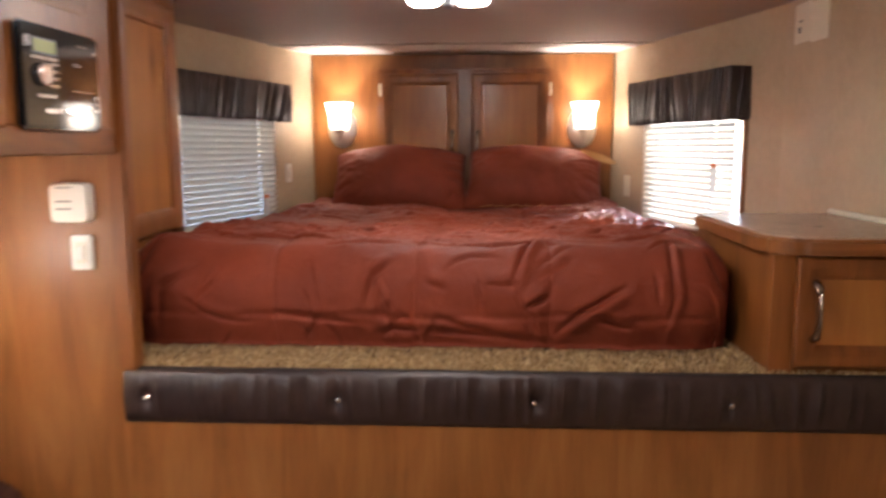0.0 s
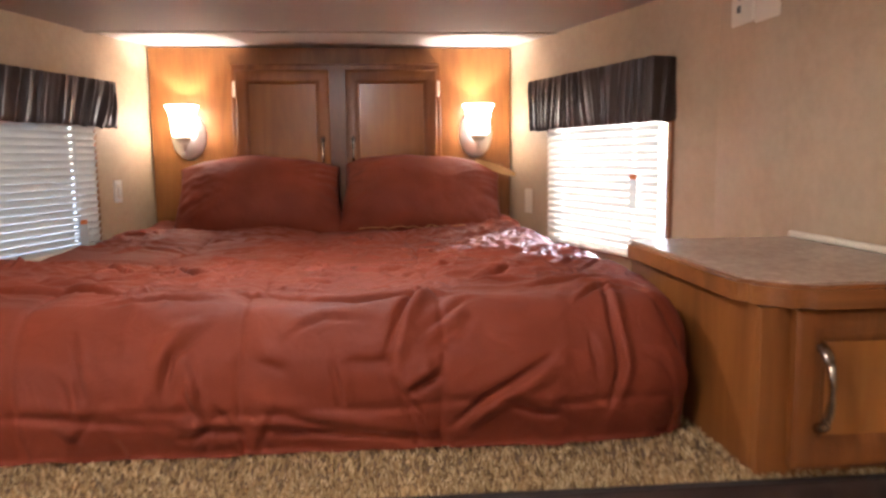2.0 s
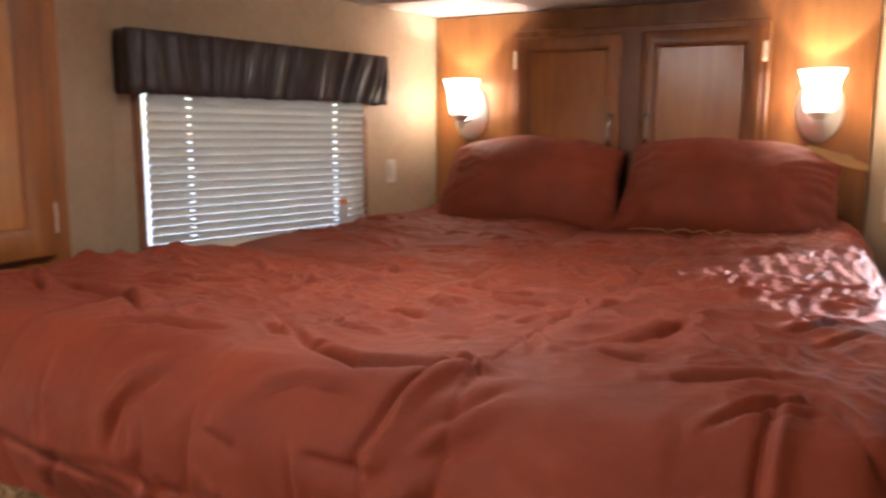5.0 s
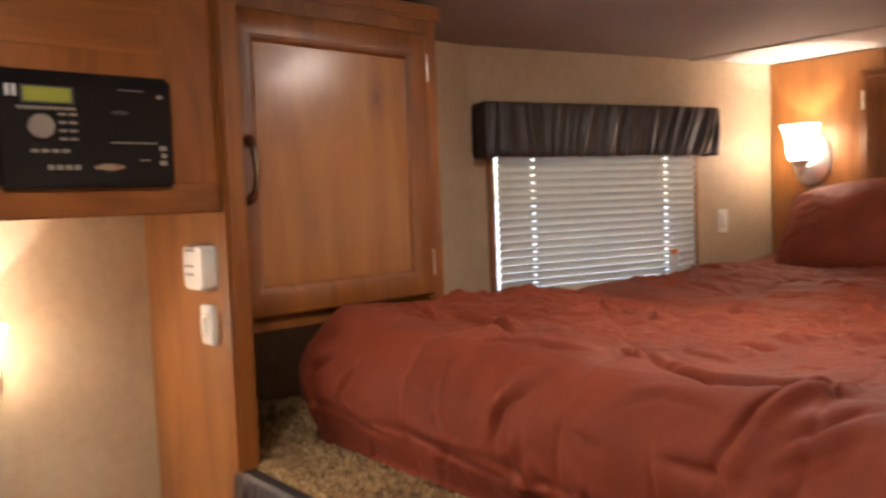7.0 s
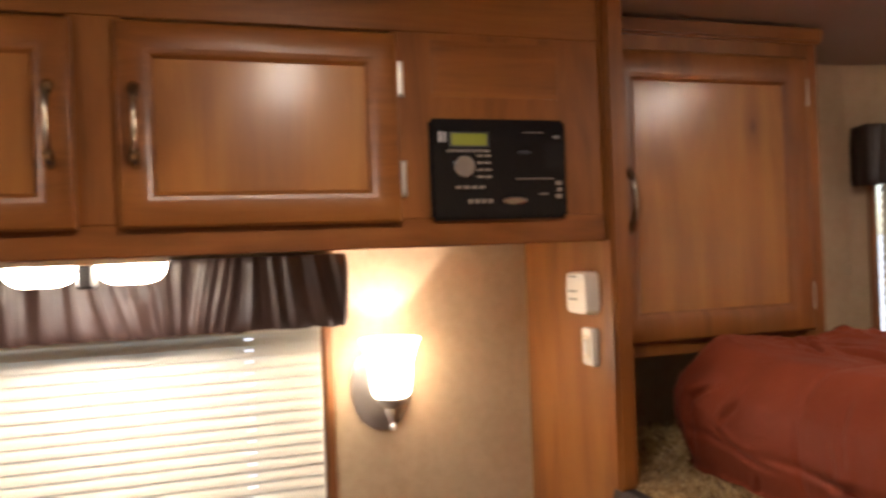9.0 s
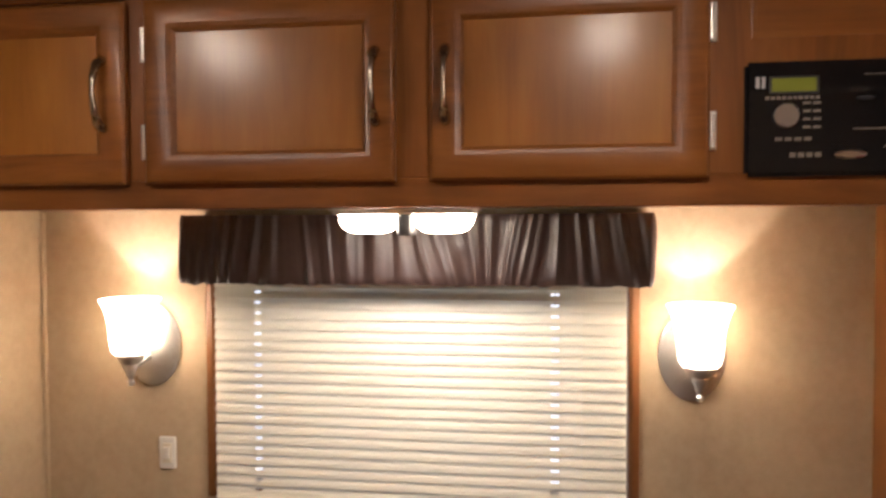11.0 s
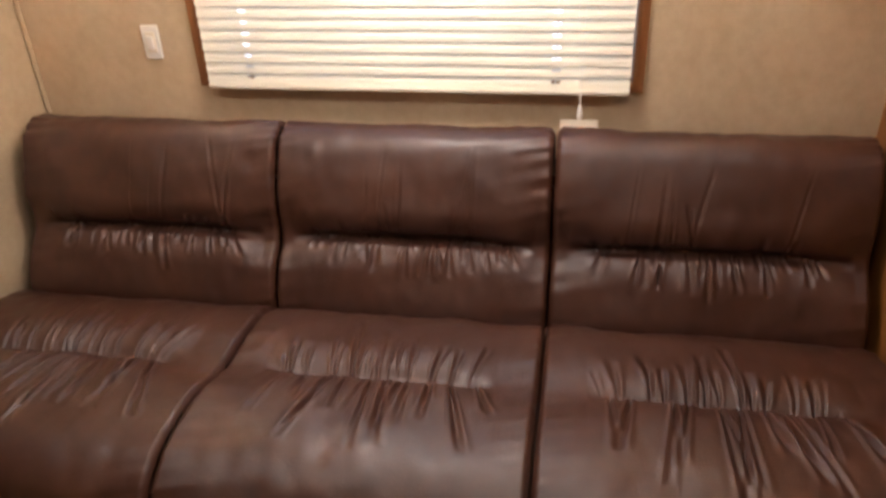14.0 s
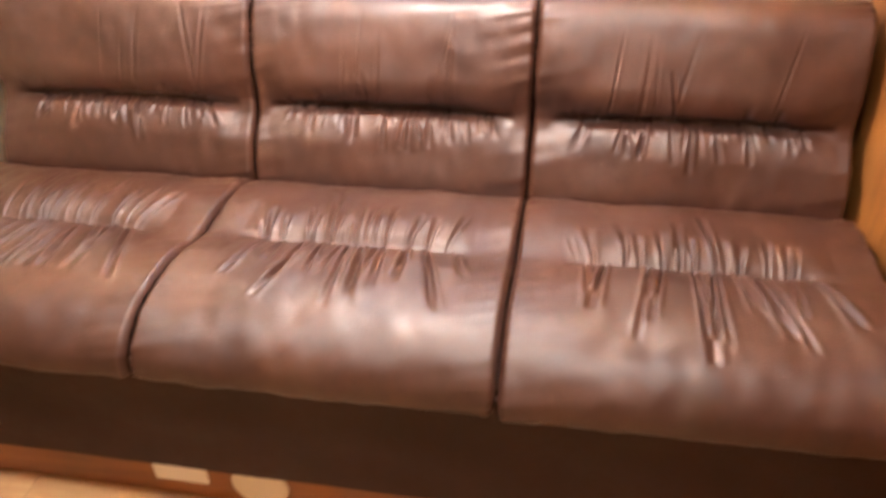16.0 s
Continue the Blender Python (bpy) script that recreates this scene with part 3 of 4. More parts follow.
for y in (-1.612, -0.366):
    sconce(facing_east(XL + 0.001, y, 1.115), "lit bell-glass nickel sconce on the wall above the sofa")
for x in (-0.817, 0.381):
    sconce(facing_south(x, HEAD_Y - 0.021, 1.535), "lit bell-glass nickel sconce on the wooden headboard")


def dome_light(m, label, watts, glass=None):
    """A twin fitting, facing down, with two ribbed oblong lenses; m: its middle on the surface above."""
    o = m.translation
    top = root("twin_dome_light", o.x, o.y, o.z, label, "ceiling lamp", "twin dome lights")
    part("base", moved(box(-0.135, 0.135, -0.06, 0.06, -0.016, 0, 0.008, 2), m), WHITE, top, "white fitting base", 40)
    part("switch", moved(box(-0.014, 0.014, -0.03, 0.03, -0.055, -0.015, 0.004), m), DARK_GREY, top, "dark rocker switch")
    for s in (-1, 1):
        def f(u, v, s=s):
            a, b = 2 * math.pi * u, v * math.pi / 2
            c, d = math.cos(a), math.sin(a)
            rx, ry = 0.055 * math.copysign(abs(c) ** 0.6, c), 0.047 * math.copysign(abs(d) ** 0.6, d)
            k = math.cos(b) ** 0.5 if v < 1 else 0.02
            rib = 1 + 0.012 * math.sin(40 * math.pi * u)
            return (s * 0.07 + rx * k * rib, ry * k * rib, -0.0165 - 0.034 * math.sin(b))
        part("lens", moved(grid(f, 64, 10, True), m), glass or DOME_GLASS, top, "glowing ribbed lens", True)
    lamp = bpy.data.lights.new("bulb", "AREA")
    lamp.shape, lamp.size, lamp.size_y = "RECTANGLE", 0.22, 0.08
    lamp.energy, lamp.color = watts, LAMP
    ob = new("bulb", lamp)
    ob.parent = top
    ob.location = m @ Vector((0, 0, -0.058)) - o
    ob.rotation_euler = m.to_euler()
    return top


dome_light(pose(-1.0, -0.93, 1.514, 0, 0, 90), "lit twin dome light under the overhead cabinet", DOME_W)
dome_light(pose(-0.215, 0.69, ZC, 0, 0, 0), "lit twin dome light on the ceiling above the bed foot", 0.55, ROOM_GLASS)
for y in (-0.53, -1.53):
    dome_light(pose(-0.22, y, ZC, 0, 0, 0), "lit twin dome light on the ceiling of the sitting area", ROOM_W, ROOM_GLASS)

# ---- cabinets ----
UF = -0.888


def upper_cabinet():
    top = root("overhead_cabinet", -1.1, -0.95, 1.515, "stained alder overhead cabinet above the sofa", "cabinet")
    part("body", join(box(XL + 0.002, UF - 0.018, YB + 0.003, -0.002, 1.53, ZC - 0.003, 0), box(XL + 0.002, UF - 0.002, YB + 0.003, -0.002, 1.515, 1.53, 0.001)), WOOD_Y, top)
    # face frame
    part("bottom_rail", box(UF - 0.018, UF, YB + 0.004, -0.013, 1.508, 1.56, 0.002), WOOD_Y, top)
    part("top_rail", box(UF - 0.018, UF, YB + 0.004, -0.013, 1.885, ZC - 0.004, 0.002), WOOD_Y, top)
    for y0, y1 in ((-1.898, -1.862), (-1.425, -1.365), (-0.935, -0.855), (-0.425, -0.013)):
        part("stile", box(UF - 0.018, UF - 0.0005, y0, y1, 1.56, 1.885, 0.001), WOOD_Z, top)
    for (y0, y1), hx, hs in (((-1.885, -1.415), 0.43, "l"), ((-1.378, -0.925), 0.42, "l"), ((-0.866, -0.415), 0.028, "r")):
        panel_door(facing_east(UF + 0.0005, y0, 1.552), y1 - y0, 0.325, top, 0.058, WOOD_Y, (hx, 0.16), hs)
    # sunk panel over the stereo
    part("sunk_panel", moved(rect_rings(0.245, 0.1, [(0, 0), (0, 0.001), (0.002, 0.0014), (0.006, 0.0014), (0.01, 0.0006)]), facing_east(UF, -0.35, 1.773)), WOOD_Y, top)
    return top


upper_cabinet()


def stereo():
    m = facing_east(UF + 0.001, -0.362, 1.553)
    o = m.translation
    top = root("stereo", o.x, o.y, o.z, "black wall-mounted stereo with a lit green display", "stereo")
    w, h, t = 0.263, 0.18, 0.014
    part("faceplate", moved(box(0, w, -t, 0, 0, h, 0.006, 2), m), BLACK, top, "", 40)

    def bit(name, x0, x1, z0, z1, material, up=0.0015, label=""):
        part(name, moved(box(x0, x1, -t - up, -t + 0.0005, z0, z1, 0.0004), m), material, top, label)
    bit("display", 0.04, 0.106, 0.132, 0.153, LCD, 0.001, "yellow-green lit display")
    bit("display_bezel", 0.036, 0.11, 0.129, 0.156, DARK_GREY, 0.0006)
    knob = moved(lathe([(0.0195, 0), (0.019, 0.008), (0.017, 0.010), (0.004, 0.0095)], 28), pose(0.061, -t, 0.094, 90))
    part("knob", moved(knob, m), SILVER, top, "silver volume knob", 40)
    for i in range(10):
        bit("button", 0.03 + i * 0.0083, 0.0365 + i * 0.0083, 0.1195, 0.125, SILVER)
    for i in range(4):
        bit("button", 0.045 + i * 0.0145, 0.056 + i * 0.0145, 0.055, 0.061, SILVER)
        bit("button", 0.067 + i * 0.0125, 0.0765 + i * 0.0125, 0.029, 0.037, SILVER)
    for j in range(4):
        for i in range(2):
            bit("button", 0.086 + i * 0.015, 0.098 + i * 0.015, 0.074 + j * 0.0125, 0.0785 + j * 0.0125, SILVER)
    bit("disc_slot", 0.16, 0.235, 0.071, 0.0735, SILVER, 0.0006, "thin disc slot")
    bit("disc_slot", 0.176, 0.218, 0.155, 0.157, SILVER, 0.0006, "thin tape slot")
    part("maker_badge", moved(lathe([(1, 0), (1, 0.0012), (0.7, 0.002)], 24, 0.024, 0.0065), m @ pose(0.157, -t, 0.033, 90)), CHROME, top, "blank oval badge")
    part("badge", moved(lathe([(1, 0), (0.8, 0.0012)], 20, 0.014, 0.003), m @ pose(0.178, -t, 0.12, 90)), DARK_GREY, top)
    bit("button", 0.205, 0.222, 0.043, 0.046, SILVER)
    bit("button", 0.238, 0.248, 0.145, 0.151, SILVER)
    for k in range(3):
        bit("jack_mark", 0.238 + 0.003 * (k % 2), 0.25, 0.036 + k * 0.012, 0.044 + k * 0.012, SILVER)
    bit("logo_bar", 0.016, 0.022, 0.138, 0.156, INK, 0.0006)
    bit("logo_bar", 0.025, 0.03, 0.138, 0.156, INK, 0.0006)
    return top


stereo()


def tall_cabinet():
    f = -0.995
    top = root("wall_cabinet", -1.15, 0.35, 1.27, "stained alder cabinet with one framed door at the bed foot", "cabinet")
    part("body", box(XL + 0.002, f - 0.018, 0.022, 0.6, 1.27, 1.935, 0.002), WOOD_Z, top)
    part("face_frame", moved(rect_rings(0.576, 0.68, [(0, 0), (0, 0.018), (0.001, 0.019), (0.04, 0.019), (0.041, 0.0)], False), facing_east(f - 0.019, 0.024, 1.262)), WOOD_Z, top)
    part("cornice", box(XL + 0.002, f + 0.012, 0.022, 0.612, 1.936, 1.972, 0.006, 2), WOOD_Y, top)
    panel_door(facing_east(f + 0.0008, 0.052, 1.292), 0.505, 0.61, top, 0.064, WOOD_Z, (0.036, 0.295), "r")
    return top


tall_cabinet()


def head_cabinet():
    top = root("headboard", -0.2, HEAD_Y, 1.2, "stained alder headboard with two narrow cupboard doors", "headboard")
    part("panel", box(XHL + 0.003, XHR - 0.003, HEAD_Y - 0.02, HEAD_Y + 0.019, DECK, ZC - 0.004, 0.001), WOOD_PANEL, top)
    y = HEAD_Y - 0.1
    part("body", box(-0.625, 0.228, y, HEAD_Y - 0.021, 1.2, 1.9, 0.004), WOOD_Z, top)
    panel_door(facing_south(-0.607, y - 0.0006, 1.24), 0.375, 0.635, top, 0.055, WOOD_Z, (0.347, 0.3), "l")
    panel_door(facing_south(-0.165, y - 0.0006, 1.24), 0.375, 0.635, top, 0.055, WOOD_Z, (0.028, 0.3), "r")
    return top


head_cabinet()


def night_cabinet():
    top = root("night_cabinet", 0.69, 0.3, DECK, "stained alder night cabinet with a framed door beside the bed", "cabinet")
    x0, x1, y0, y1 = 0.505, XR - 0.004, 0.03, 0.6
    part("body", box(x0, x1, y0 + 0.016, y1, DECK - 0.011, 1.296, 0.002), WOOD_Z, top)
    part("face_frame", moved(rect_rings(x1 - x0, 0.262, [(0, 0), (0, 0.017), (0.001, 0.018), (0.075, 0.018), (0.076, 0)], False), facing_south(x0, y0 + 0.016, DECK - 0.008)), WOOD_Z, top)
    panel_door(facing_south(x0 + 0.045, y0 - 0.0026, 1.052), 0.27, 0.24, top, 0.05, WOOD_Z, (0.036, 0.125), "r", 0.022, 0.022)
    out = [(x0 - 0.012, y1 + 0.01), (x0 - 0.018, 0.06), (x0 + 0.045, -0.01), (x1 + 0.002, -0.013), (x1 + 0.002, y1 + 0.01)]
    bm = bmesh.new()
    vs = [bm.verts.new((x, y, 1.2965)) for x, y in out]
    face = bm.faces.new(vs)
    ext = bmesh.ops.extrude_face_region(bm, geom=[face])
    bmesh.ops.translate(bm, verts=[v for v in ext["geom"] if isinstance(v, bmesh.types.BMVert)], vec=(0, 0, 0.034))
    bmesh.ops.bevel(bm, geom=[e for e in bm.edges if abs(e.verts[0].co.z - e.verts[1].co.z) > 0.01], offset=0.02, segments=4, affect="EDGES")
    bmesh.ops.bevel(bm, geom=[e for e in bm.edges if min(e.verts[0].co.z, e.verts[1].co.z) > 1.33], offset=0.006, segments=3, affect="EDGES")
    part("edge_band", bm, WOOD_X, top, "", 65)
    top2 = bmesh.new()
    top2.faces.new([top2.verts.new((x, y, 1.3335)) for x, y in [(x0 - 0.004, y1 + 0.006), (x0 - 0.008, 0.068), (x0 + 0.052, 0.002), (x1 - 0.002, -0.001), (x1 - 0.002, y1 + 0.006)]])
    ext = bmesh.ops.extrude_face_region(top2, geom=top2.faces[:])
    bmesh.ops.translate(top2, verts=[v for v in ext["geom"] if isinstance(v, bmesh.types.BMVert)], vec=(0, 0, -0.003))
    part("laminate_top", top2, LAMINATE, top, "glossy taupe laminate top")
    part("wall_rail", box(XR - 0.014, XR - 0.001, 0.012, y1, 1.334, 1.347, 0.003), IVORY, top, "pale sealing strip")
    return top


night_cabinet()


# ---- bed ----
BX0, BX1, BY0, BY1, BTOP = -0.965, 0.512, 0.185, 2.2, 1.24


def fold(s, length, r):
    """Where a sheet laid over an edge of radius r goes: along, down."""
    if s < r:
        a = (r - s) / r
        if a < math.pi / 2:
            return r - r * math.sin(a), r * (1 - math.cos(a))
        return 0.0, r + (a - math.pi / 2) * r
    if s > length - r:
        al, dn = fold(length - s, length, r)
        return length - al, dn
    return s, 0.0


SEAMS_X, SEAMS_Y = (-0.61, -0.27, 0.05), (0.47, 0.98, 1.45)
# creases of the comforter, on the unrolled sheet: depth, then points
FRONT_CREASES = (
    (1.2, (0.225, 0.144), (0.17, 0.115), (0.115, 0.089), (0.06, 0.045)), (1.2, (-0.015, 0.098), (0.025, 0.115), (0.043, 0.123)),
    (0.6, (-0.116, 0.146), (-0.072, 0.143), (-0.01, 0.147)), (0.8, (-0.259, 0.052), (-0.154, 0.045), (0.051, 0.025)),
    (0.7, (-0.232, 0.08), (-0.154, 0.06), (-0.048, 0.041)), (0.8, (-0.371, 0.041), (-0.319, 0.055), (-0.268, 0.049)),
    (0.8, (0.152, 0.077), (0.207, 0.063), (0.245, 0.058)), (0.9, (0.36, 0.3), (0.35, 0.19), (0.356, 0.125), (0.338, 0.062)),
    (0.6, (0.299, 0.17), (0.313, 0.11)), (0.6, (-0.36, 0.14), (-0.35, 0.1), (-0.327, 0.06)),
    (1.0, (-0.387, 0.11), (-0.372, 0.16), (-0.325, 0.19)), (0.7, (0.0, 0.15), (0.07, 0.175), (0.1, 0.19)),
    (0.6, (-0.25, 0.15), (-0.2, 0.135)), (0.5, (-0.611, 0.084), (-0.504, 0.073), (-0.378, 0.064)), (0.8, (-0.9, 0.03), (-0.88, 0.13), (-0.8, 0.17)))
TOP_CREASES = (
    (1.0, (-0.32, 0.4), (-0.19, 0.29), (-0.09, 0.235), (0.0, 0.255), (0.052, 0.3)), (1.1, (-0.514, 0.7), (-0.437, 0.638), (-0.399, 0.655)),
    (1.1, (-0.8, 0.4), (-0.7, 0.37), (-0.6, 0.375), (-0.545, 0.34), (-0.443, 0.26)), (1.3, (0.052, 0.34), (0.01, 0.25), (-0.02, 0.2), (-0.045, 0.14)),
    (0.8, (0.126, 0.445), (0.22, 0.535), (0.305, 0.486), (0.347, 0.349)), (0.8, (-0.776, 1.135), (-0.721, 1.257), (-0.603, 1.236)),
    (1.1, (-0.51, 1.0), (-0.377, 0.846), (-0.3, 0.88)), (1.0, (-0.53, 0.8), (-0.45, 0.63)), (1.0, (-0.22, 0.52), (-0.13, 0.5)), (0.9, (-0.85, 0.4), (-0.7, 0.31)),
    (0.9, (-0.15, 0.72), (-0.05, 0.66), (0.03, 0.7)), (0.8, (0.15, 0.9), (0.26, 0.82), (0.36, 0.86)), (0.9, (-0.7, 0.8), (-0.6, 0.72)))


def near(p, line):
    """Distance from a line, the side it lies on and how far along."""
    best, way, along = 9.0, 1, 0.0
    n = len(line) - 1
    for i, (a, b) in enumerate(zip(line, line[1:])):
        ax, ay, bx, by = a[0], a[1], b[0], b[1]
        if p[0] < min(ax, bx) - 0.09 or p[0] > max(ax, bx) + 0.09 or p[1] < min(ay, by) - 0.09 or p[1] > max(ay, by) + 0.09:
            continue
        dx, dy = bx - ax, by - ay
        t = max(0, min(1, ((p[0] - ax) * dx + (p[1] - ay) * dy) / (dx * dx + dy * dy)))
        e = math.hypot(p[0] - ax - t * dx, p[1] - ay - t * dy)
        if e < best:
            best, way, along = e, dx * (p[1] - ay) - dy * (p[0] - ax), (i + t) / n
    return best, way, along


def crease_cells():
    """All creases of the comforter, drawn ones and small chance ones, sorted into 10 cm cells."""
    rng = random.Random(17)
    lines = [(c[0], 1.0, c[1:]) for c in FRONT_CREASES + TOP_CREASES]
    for i in range(120):
        on_top = i % 5 > 0
        x = rng.uniform(-0.9, 0.42)
        y = rng.uniform(0.2, 1.75) if on_top else rng.uniform(0.0, 0.2)
        a = rng.gauss(0.1, 0.55) if on_top else rng.choice((-1, 1)) * rng.uniform(0.3, 1.2)
        n, step, pts = rng.randint(3, 5), rng.uniform(0.018, 0.05), []
        for k in range(n):
            pts.append((x, y))
            a += rng.uniform(-0.45, 0.45)
            x, y = x + step * math.cos(a), y + step * math.sin(a)
        lines.append((rng.uniform(0.4, 1.0) * (1.0 if on_top else 0.6), rng.uniform(0.55, 0.95), tuple(pts)))
    cells = {}
    for c in lines:
        xs, ys = [p[0] for p in c[2]], [p[1] for p in c[2]]
        for i in range(int((min(xs) - 0.09) * 10 + 50), int((max(xs) + 0.09) * 10 + 50) + 1):
            for j in range(int((min(ys) - 0.09) * 10 + 50), int((max(ys) + 0.09) * 10 + 50) + 1):
                cells.setdefault((i, j), []).append(c)
    return cells


CREASE_CELLS = crease_cells()


def bed():
    top = root("bed", -0.22, 1.2, DECK, "bed on the carpeted deck", "bed")
    part("mattress", box(BX0 + 0.05, BX1 - 0.1, BY0 + 0.05, BY1, DECK - 0.005, BTOP - 0.05, 0.05, 3), IVORY, top, "", 40)
    return top


ROUND = 0.08


def comforter():
    w, d, r = BX1 - BX0, BY1 - BY0, 0.06
    hang = 0.21

    def f(u, v):
        s, t = -hang + (w + 2 * hang) * u, -hang + (d + hang) * v
        ax, dx = fold(s, w, r)
        ay, dy = fold(min(t, d - r - 0.001), d, r)
        if t > d - r:
            ay = t
        x, y = BX0 + ax, BY0 + ay
        wx, wy = BX0 + s, BY0 + t
        h = 0.012 * noise.noise((wx * 3.1, wy * 3.1, 3)) + 0.005 * noise.noise((wx * 8, wy * 7, 5))
        rise = 0.04 * math.exp(-(max(0, wy - 0.2) / 0.55) ** 2) + 0.02 * math.exp(-(max(0, wx - BX0) / 0.3) ** 2) + 0.022 * math.exp(-(max(0, BX1 - wx) / 0.28) ** 2) * max(0.0, min(1.0, (wy - 0.2) / 0.4))
        for q in SEAMS_X:
            e = abs(wx - q - 0.02 * noise.noise((wy * 5, q, 1)) - 0.004 * noise.noise((wy * 23, q, 3)))
            if e < 0.12:
                h -= 0.005 * math.exp(-(e / 0.03) ** 2) + 0.005 * math.exp(-(e / 0.005) ** 2)
        for q in SEAMS_Y:
            e = abs(wy - q - 0.03 * noise.noise((wx * 4, q, 2)))
            if e < 0.15:
                h -= 0.009 * math.exp(-(e / 0.05) ** 2) + 0.003 * math.exp(-(e / 0.007) ** 2)
        h -= 0.005 * math.exp(-((wy - BY0 + 0.105 + 0.012 * noise.noise((wx * 6, 1, 7))) / 0.007) ** 2)
        # soft rumples, strongest on the top
        top = max(0.0, min(1.0, (wy - 0.14) / 0.2))
        k1, k2 = noise.noise((wx * 2, wy * 2, 3)), noise.noise((wx * 2, wy * 2, 9))
        c1 = noise.noise((wx * 4.0 + 1.3 * k1, wy * 6.5 + 1.3 * k2, 41))
        c2 = noise.noise((wx * 8.5 + 1.8 * k2, wy * 12 + 1.8 * k1, 51))
        c3 = noise.noise((wx * 21 + 2.5 * k1, wy * 26 + 2.5 * k2, 71))
        m1 = max(0.0, 0.4 + noise.noise((wx * 2.3, wy * 2.3, 61)))
        h += (0.4 + 0.6 * top) * m1 * 1.5 * (0.014 * (1 - abs(c1)) ** 6 + 0.012 * (1 - abs(c2)) ** 6 + 0.006 * (1 - abs(c3)) ** 4)
        for deep, wide, line in CREASE_CELLS.get((int(wx * 10 + 50), int(wy * 10 + 50)), ()):
            e, way, along = near((wx, wy), line)
            if e < 0.09:
                end = min(1.0, 0.15 + 2.5 * min(along, 1 - along))
                h += 1.6 * deep * end * (0.0075 * math.exp(-((e - 0.015 * wide) / (0.013 * wide)) ** 2) * (1.0 if way > 0 else 0.2) - 0.0085 * math.exp(-(e / (0.0052 * wide)) ** 2))
        drop = dx + dy
        x -= 0.05 * max(0.0, min(1.0, (x - 0.25) / 0.25)) * max(0.0, 1 - max(0.0, y - BY0) / 0.5) ** 1.5
        ox = (-1 if s < w / 2 else 1) * (dx > 0) * min(1, dx / r)
        oy = -1 * (dy > 0) * min(1, dy / r)
        flat = max(0.0, 1 - drop / r)
        bulge = (0.035 if s < w / 2 or dy > dx else 0.006) * math.sin(math.pi * min(1, drop / 0.19))
        x, y = x + ox * (h + bulge), y + oy * (h + bulge)
        # rounded corners at the foot
        for cx, sg in ((BX0, 1), (BX1 - 0.05, -1)):
            px, py = ROUND - sg * (x - cx), ROUND - (y - BY0)
            if px > 0 and py > 0:
                g = max(px, py) / math.hypot(px, py)
                x, y = cx + sg * (ROUND - px * g), BY0 + ROUND - py * g
        return (x, y, max(DECK + 0.004 + 0.004 * noise.noise((wx * 20, wy * 20, 0)), BTOP + rise * max(0, 1 - drop / 0.2) - drop + h * (0.25 + 0.75 * flat)))
    top = root("comforter", -0.22, 1.2, DECK, "rumpled rust-red satin comforter spread over the bed", "comforter")
    part("quilted_cover", grid(f, 430, 500), RUST, top, "", True)
    hem = [(BX0 + 0.12 + (w - 0.3) * i / 80, BY0 + 0.03 + 0.006 * noise.noise((i * 0.3, 2, 2)), DECK + 0.006 + 0.004 * noise.noise((i * 0.4, 5, 2))) for i in range(81)]
    zig = [(-0.12 + 0.56 * i / 24, 1.86 - 0.02 * (i % 3) + 0.05 * i / 24, BTOP + 0.012 + 0.012 * ((i * 7) % 5) / 5) for i in range(25)]
    part("piping", tube(zig, 0.0015, 6), GOLD_CLOTH, top, "loose ochre piping by the pillows", True)
    part("hem", tube(hem, 0.0065, 8), RUST, top, "", True)
    return top


def pillow(m, label, flap):
    o = m.translation
    top = root("pillow", o.x, o.y, o.z, label, "pillow", "rust-red bed pillows")
    w, h, t = 0.338, 0.172, 0.138

    def side(sg):
        def f(u, v):
            a, b = u * 2 - 1, v * 2 - 1
            x = a * w * (1.0 - 0.07 * (b + 1) / 2 - 0.05 * (1 - b * b) * abs(a) ** 3)
            z = b * h * (1 - 0.16 * abs(a) ** 3 * (b > 0) + 0.04 * (1 - a * a)) + 0.012 * noise.noise((x * 7, o.x, 2)) * (b > 0) * b
            e = max(0.0, (1 - abs(a) ** 2.6)) ** 0.5 * max(0.0, (1 - abs(b) ** 2.2)) ** 0.5
            pinch = (1 - abs(noise.noise((math.atan2(b, a) * 5 + o.x * 3, 3 * math.hypot(a, b), sg + 4)))) ** 4
            wr = 0.010 * noise.noise((x * 6 + o.x * 5, z * 7, sg)) - 0.03 * pinch * max(0, abs(a) - 0.3) + 0.004 * noise.noise((x * 22, z * 22, o.x))
            return (x, -sg * (t * e + wr * min(1, e * 2)), z)
        return grid(f, 60, 36)
    bm = join(side(1), side(-1))
    bmesh.ops.remove_doubles(bm, verts=bm.verts, dist=0.0005)
    case = part("pillowcase", moved(bm, m), RUST, top, "", True)
    if flap:
        def g(u, v):
            return (w * (0.62 + 0.5 * u), -0.05 * (1 - u) - 0.012 - 0.02 * math.sin(u * 2.5) * (1 - v), h * (0.9 - 0.2 * u) - 0.06 * v * (0.15 + u) * (1.15 - u))
        edge = [(w * (0.1 + 0.9 * i / 30), 0.004 - 0.012 * (i % 3 == 1), h * (1.02 - 0.12 * (0.1 + 0.9 * i / 30) ** 3) + 0.006 * noise.noise((i * 0.5, 3, 3))) for i in range(31)]
        part("case_edge", moved(tube(edge, 0.004, 6), m), GOLD_CLOTH, case, "ochre edge of the open case", True)
        part("case_flap", moved(grid(g, 12, 6), m), GOLD_CLOTH, case, "ochre lining of the open case end", True)
    return top


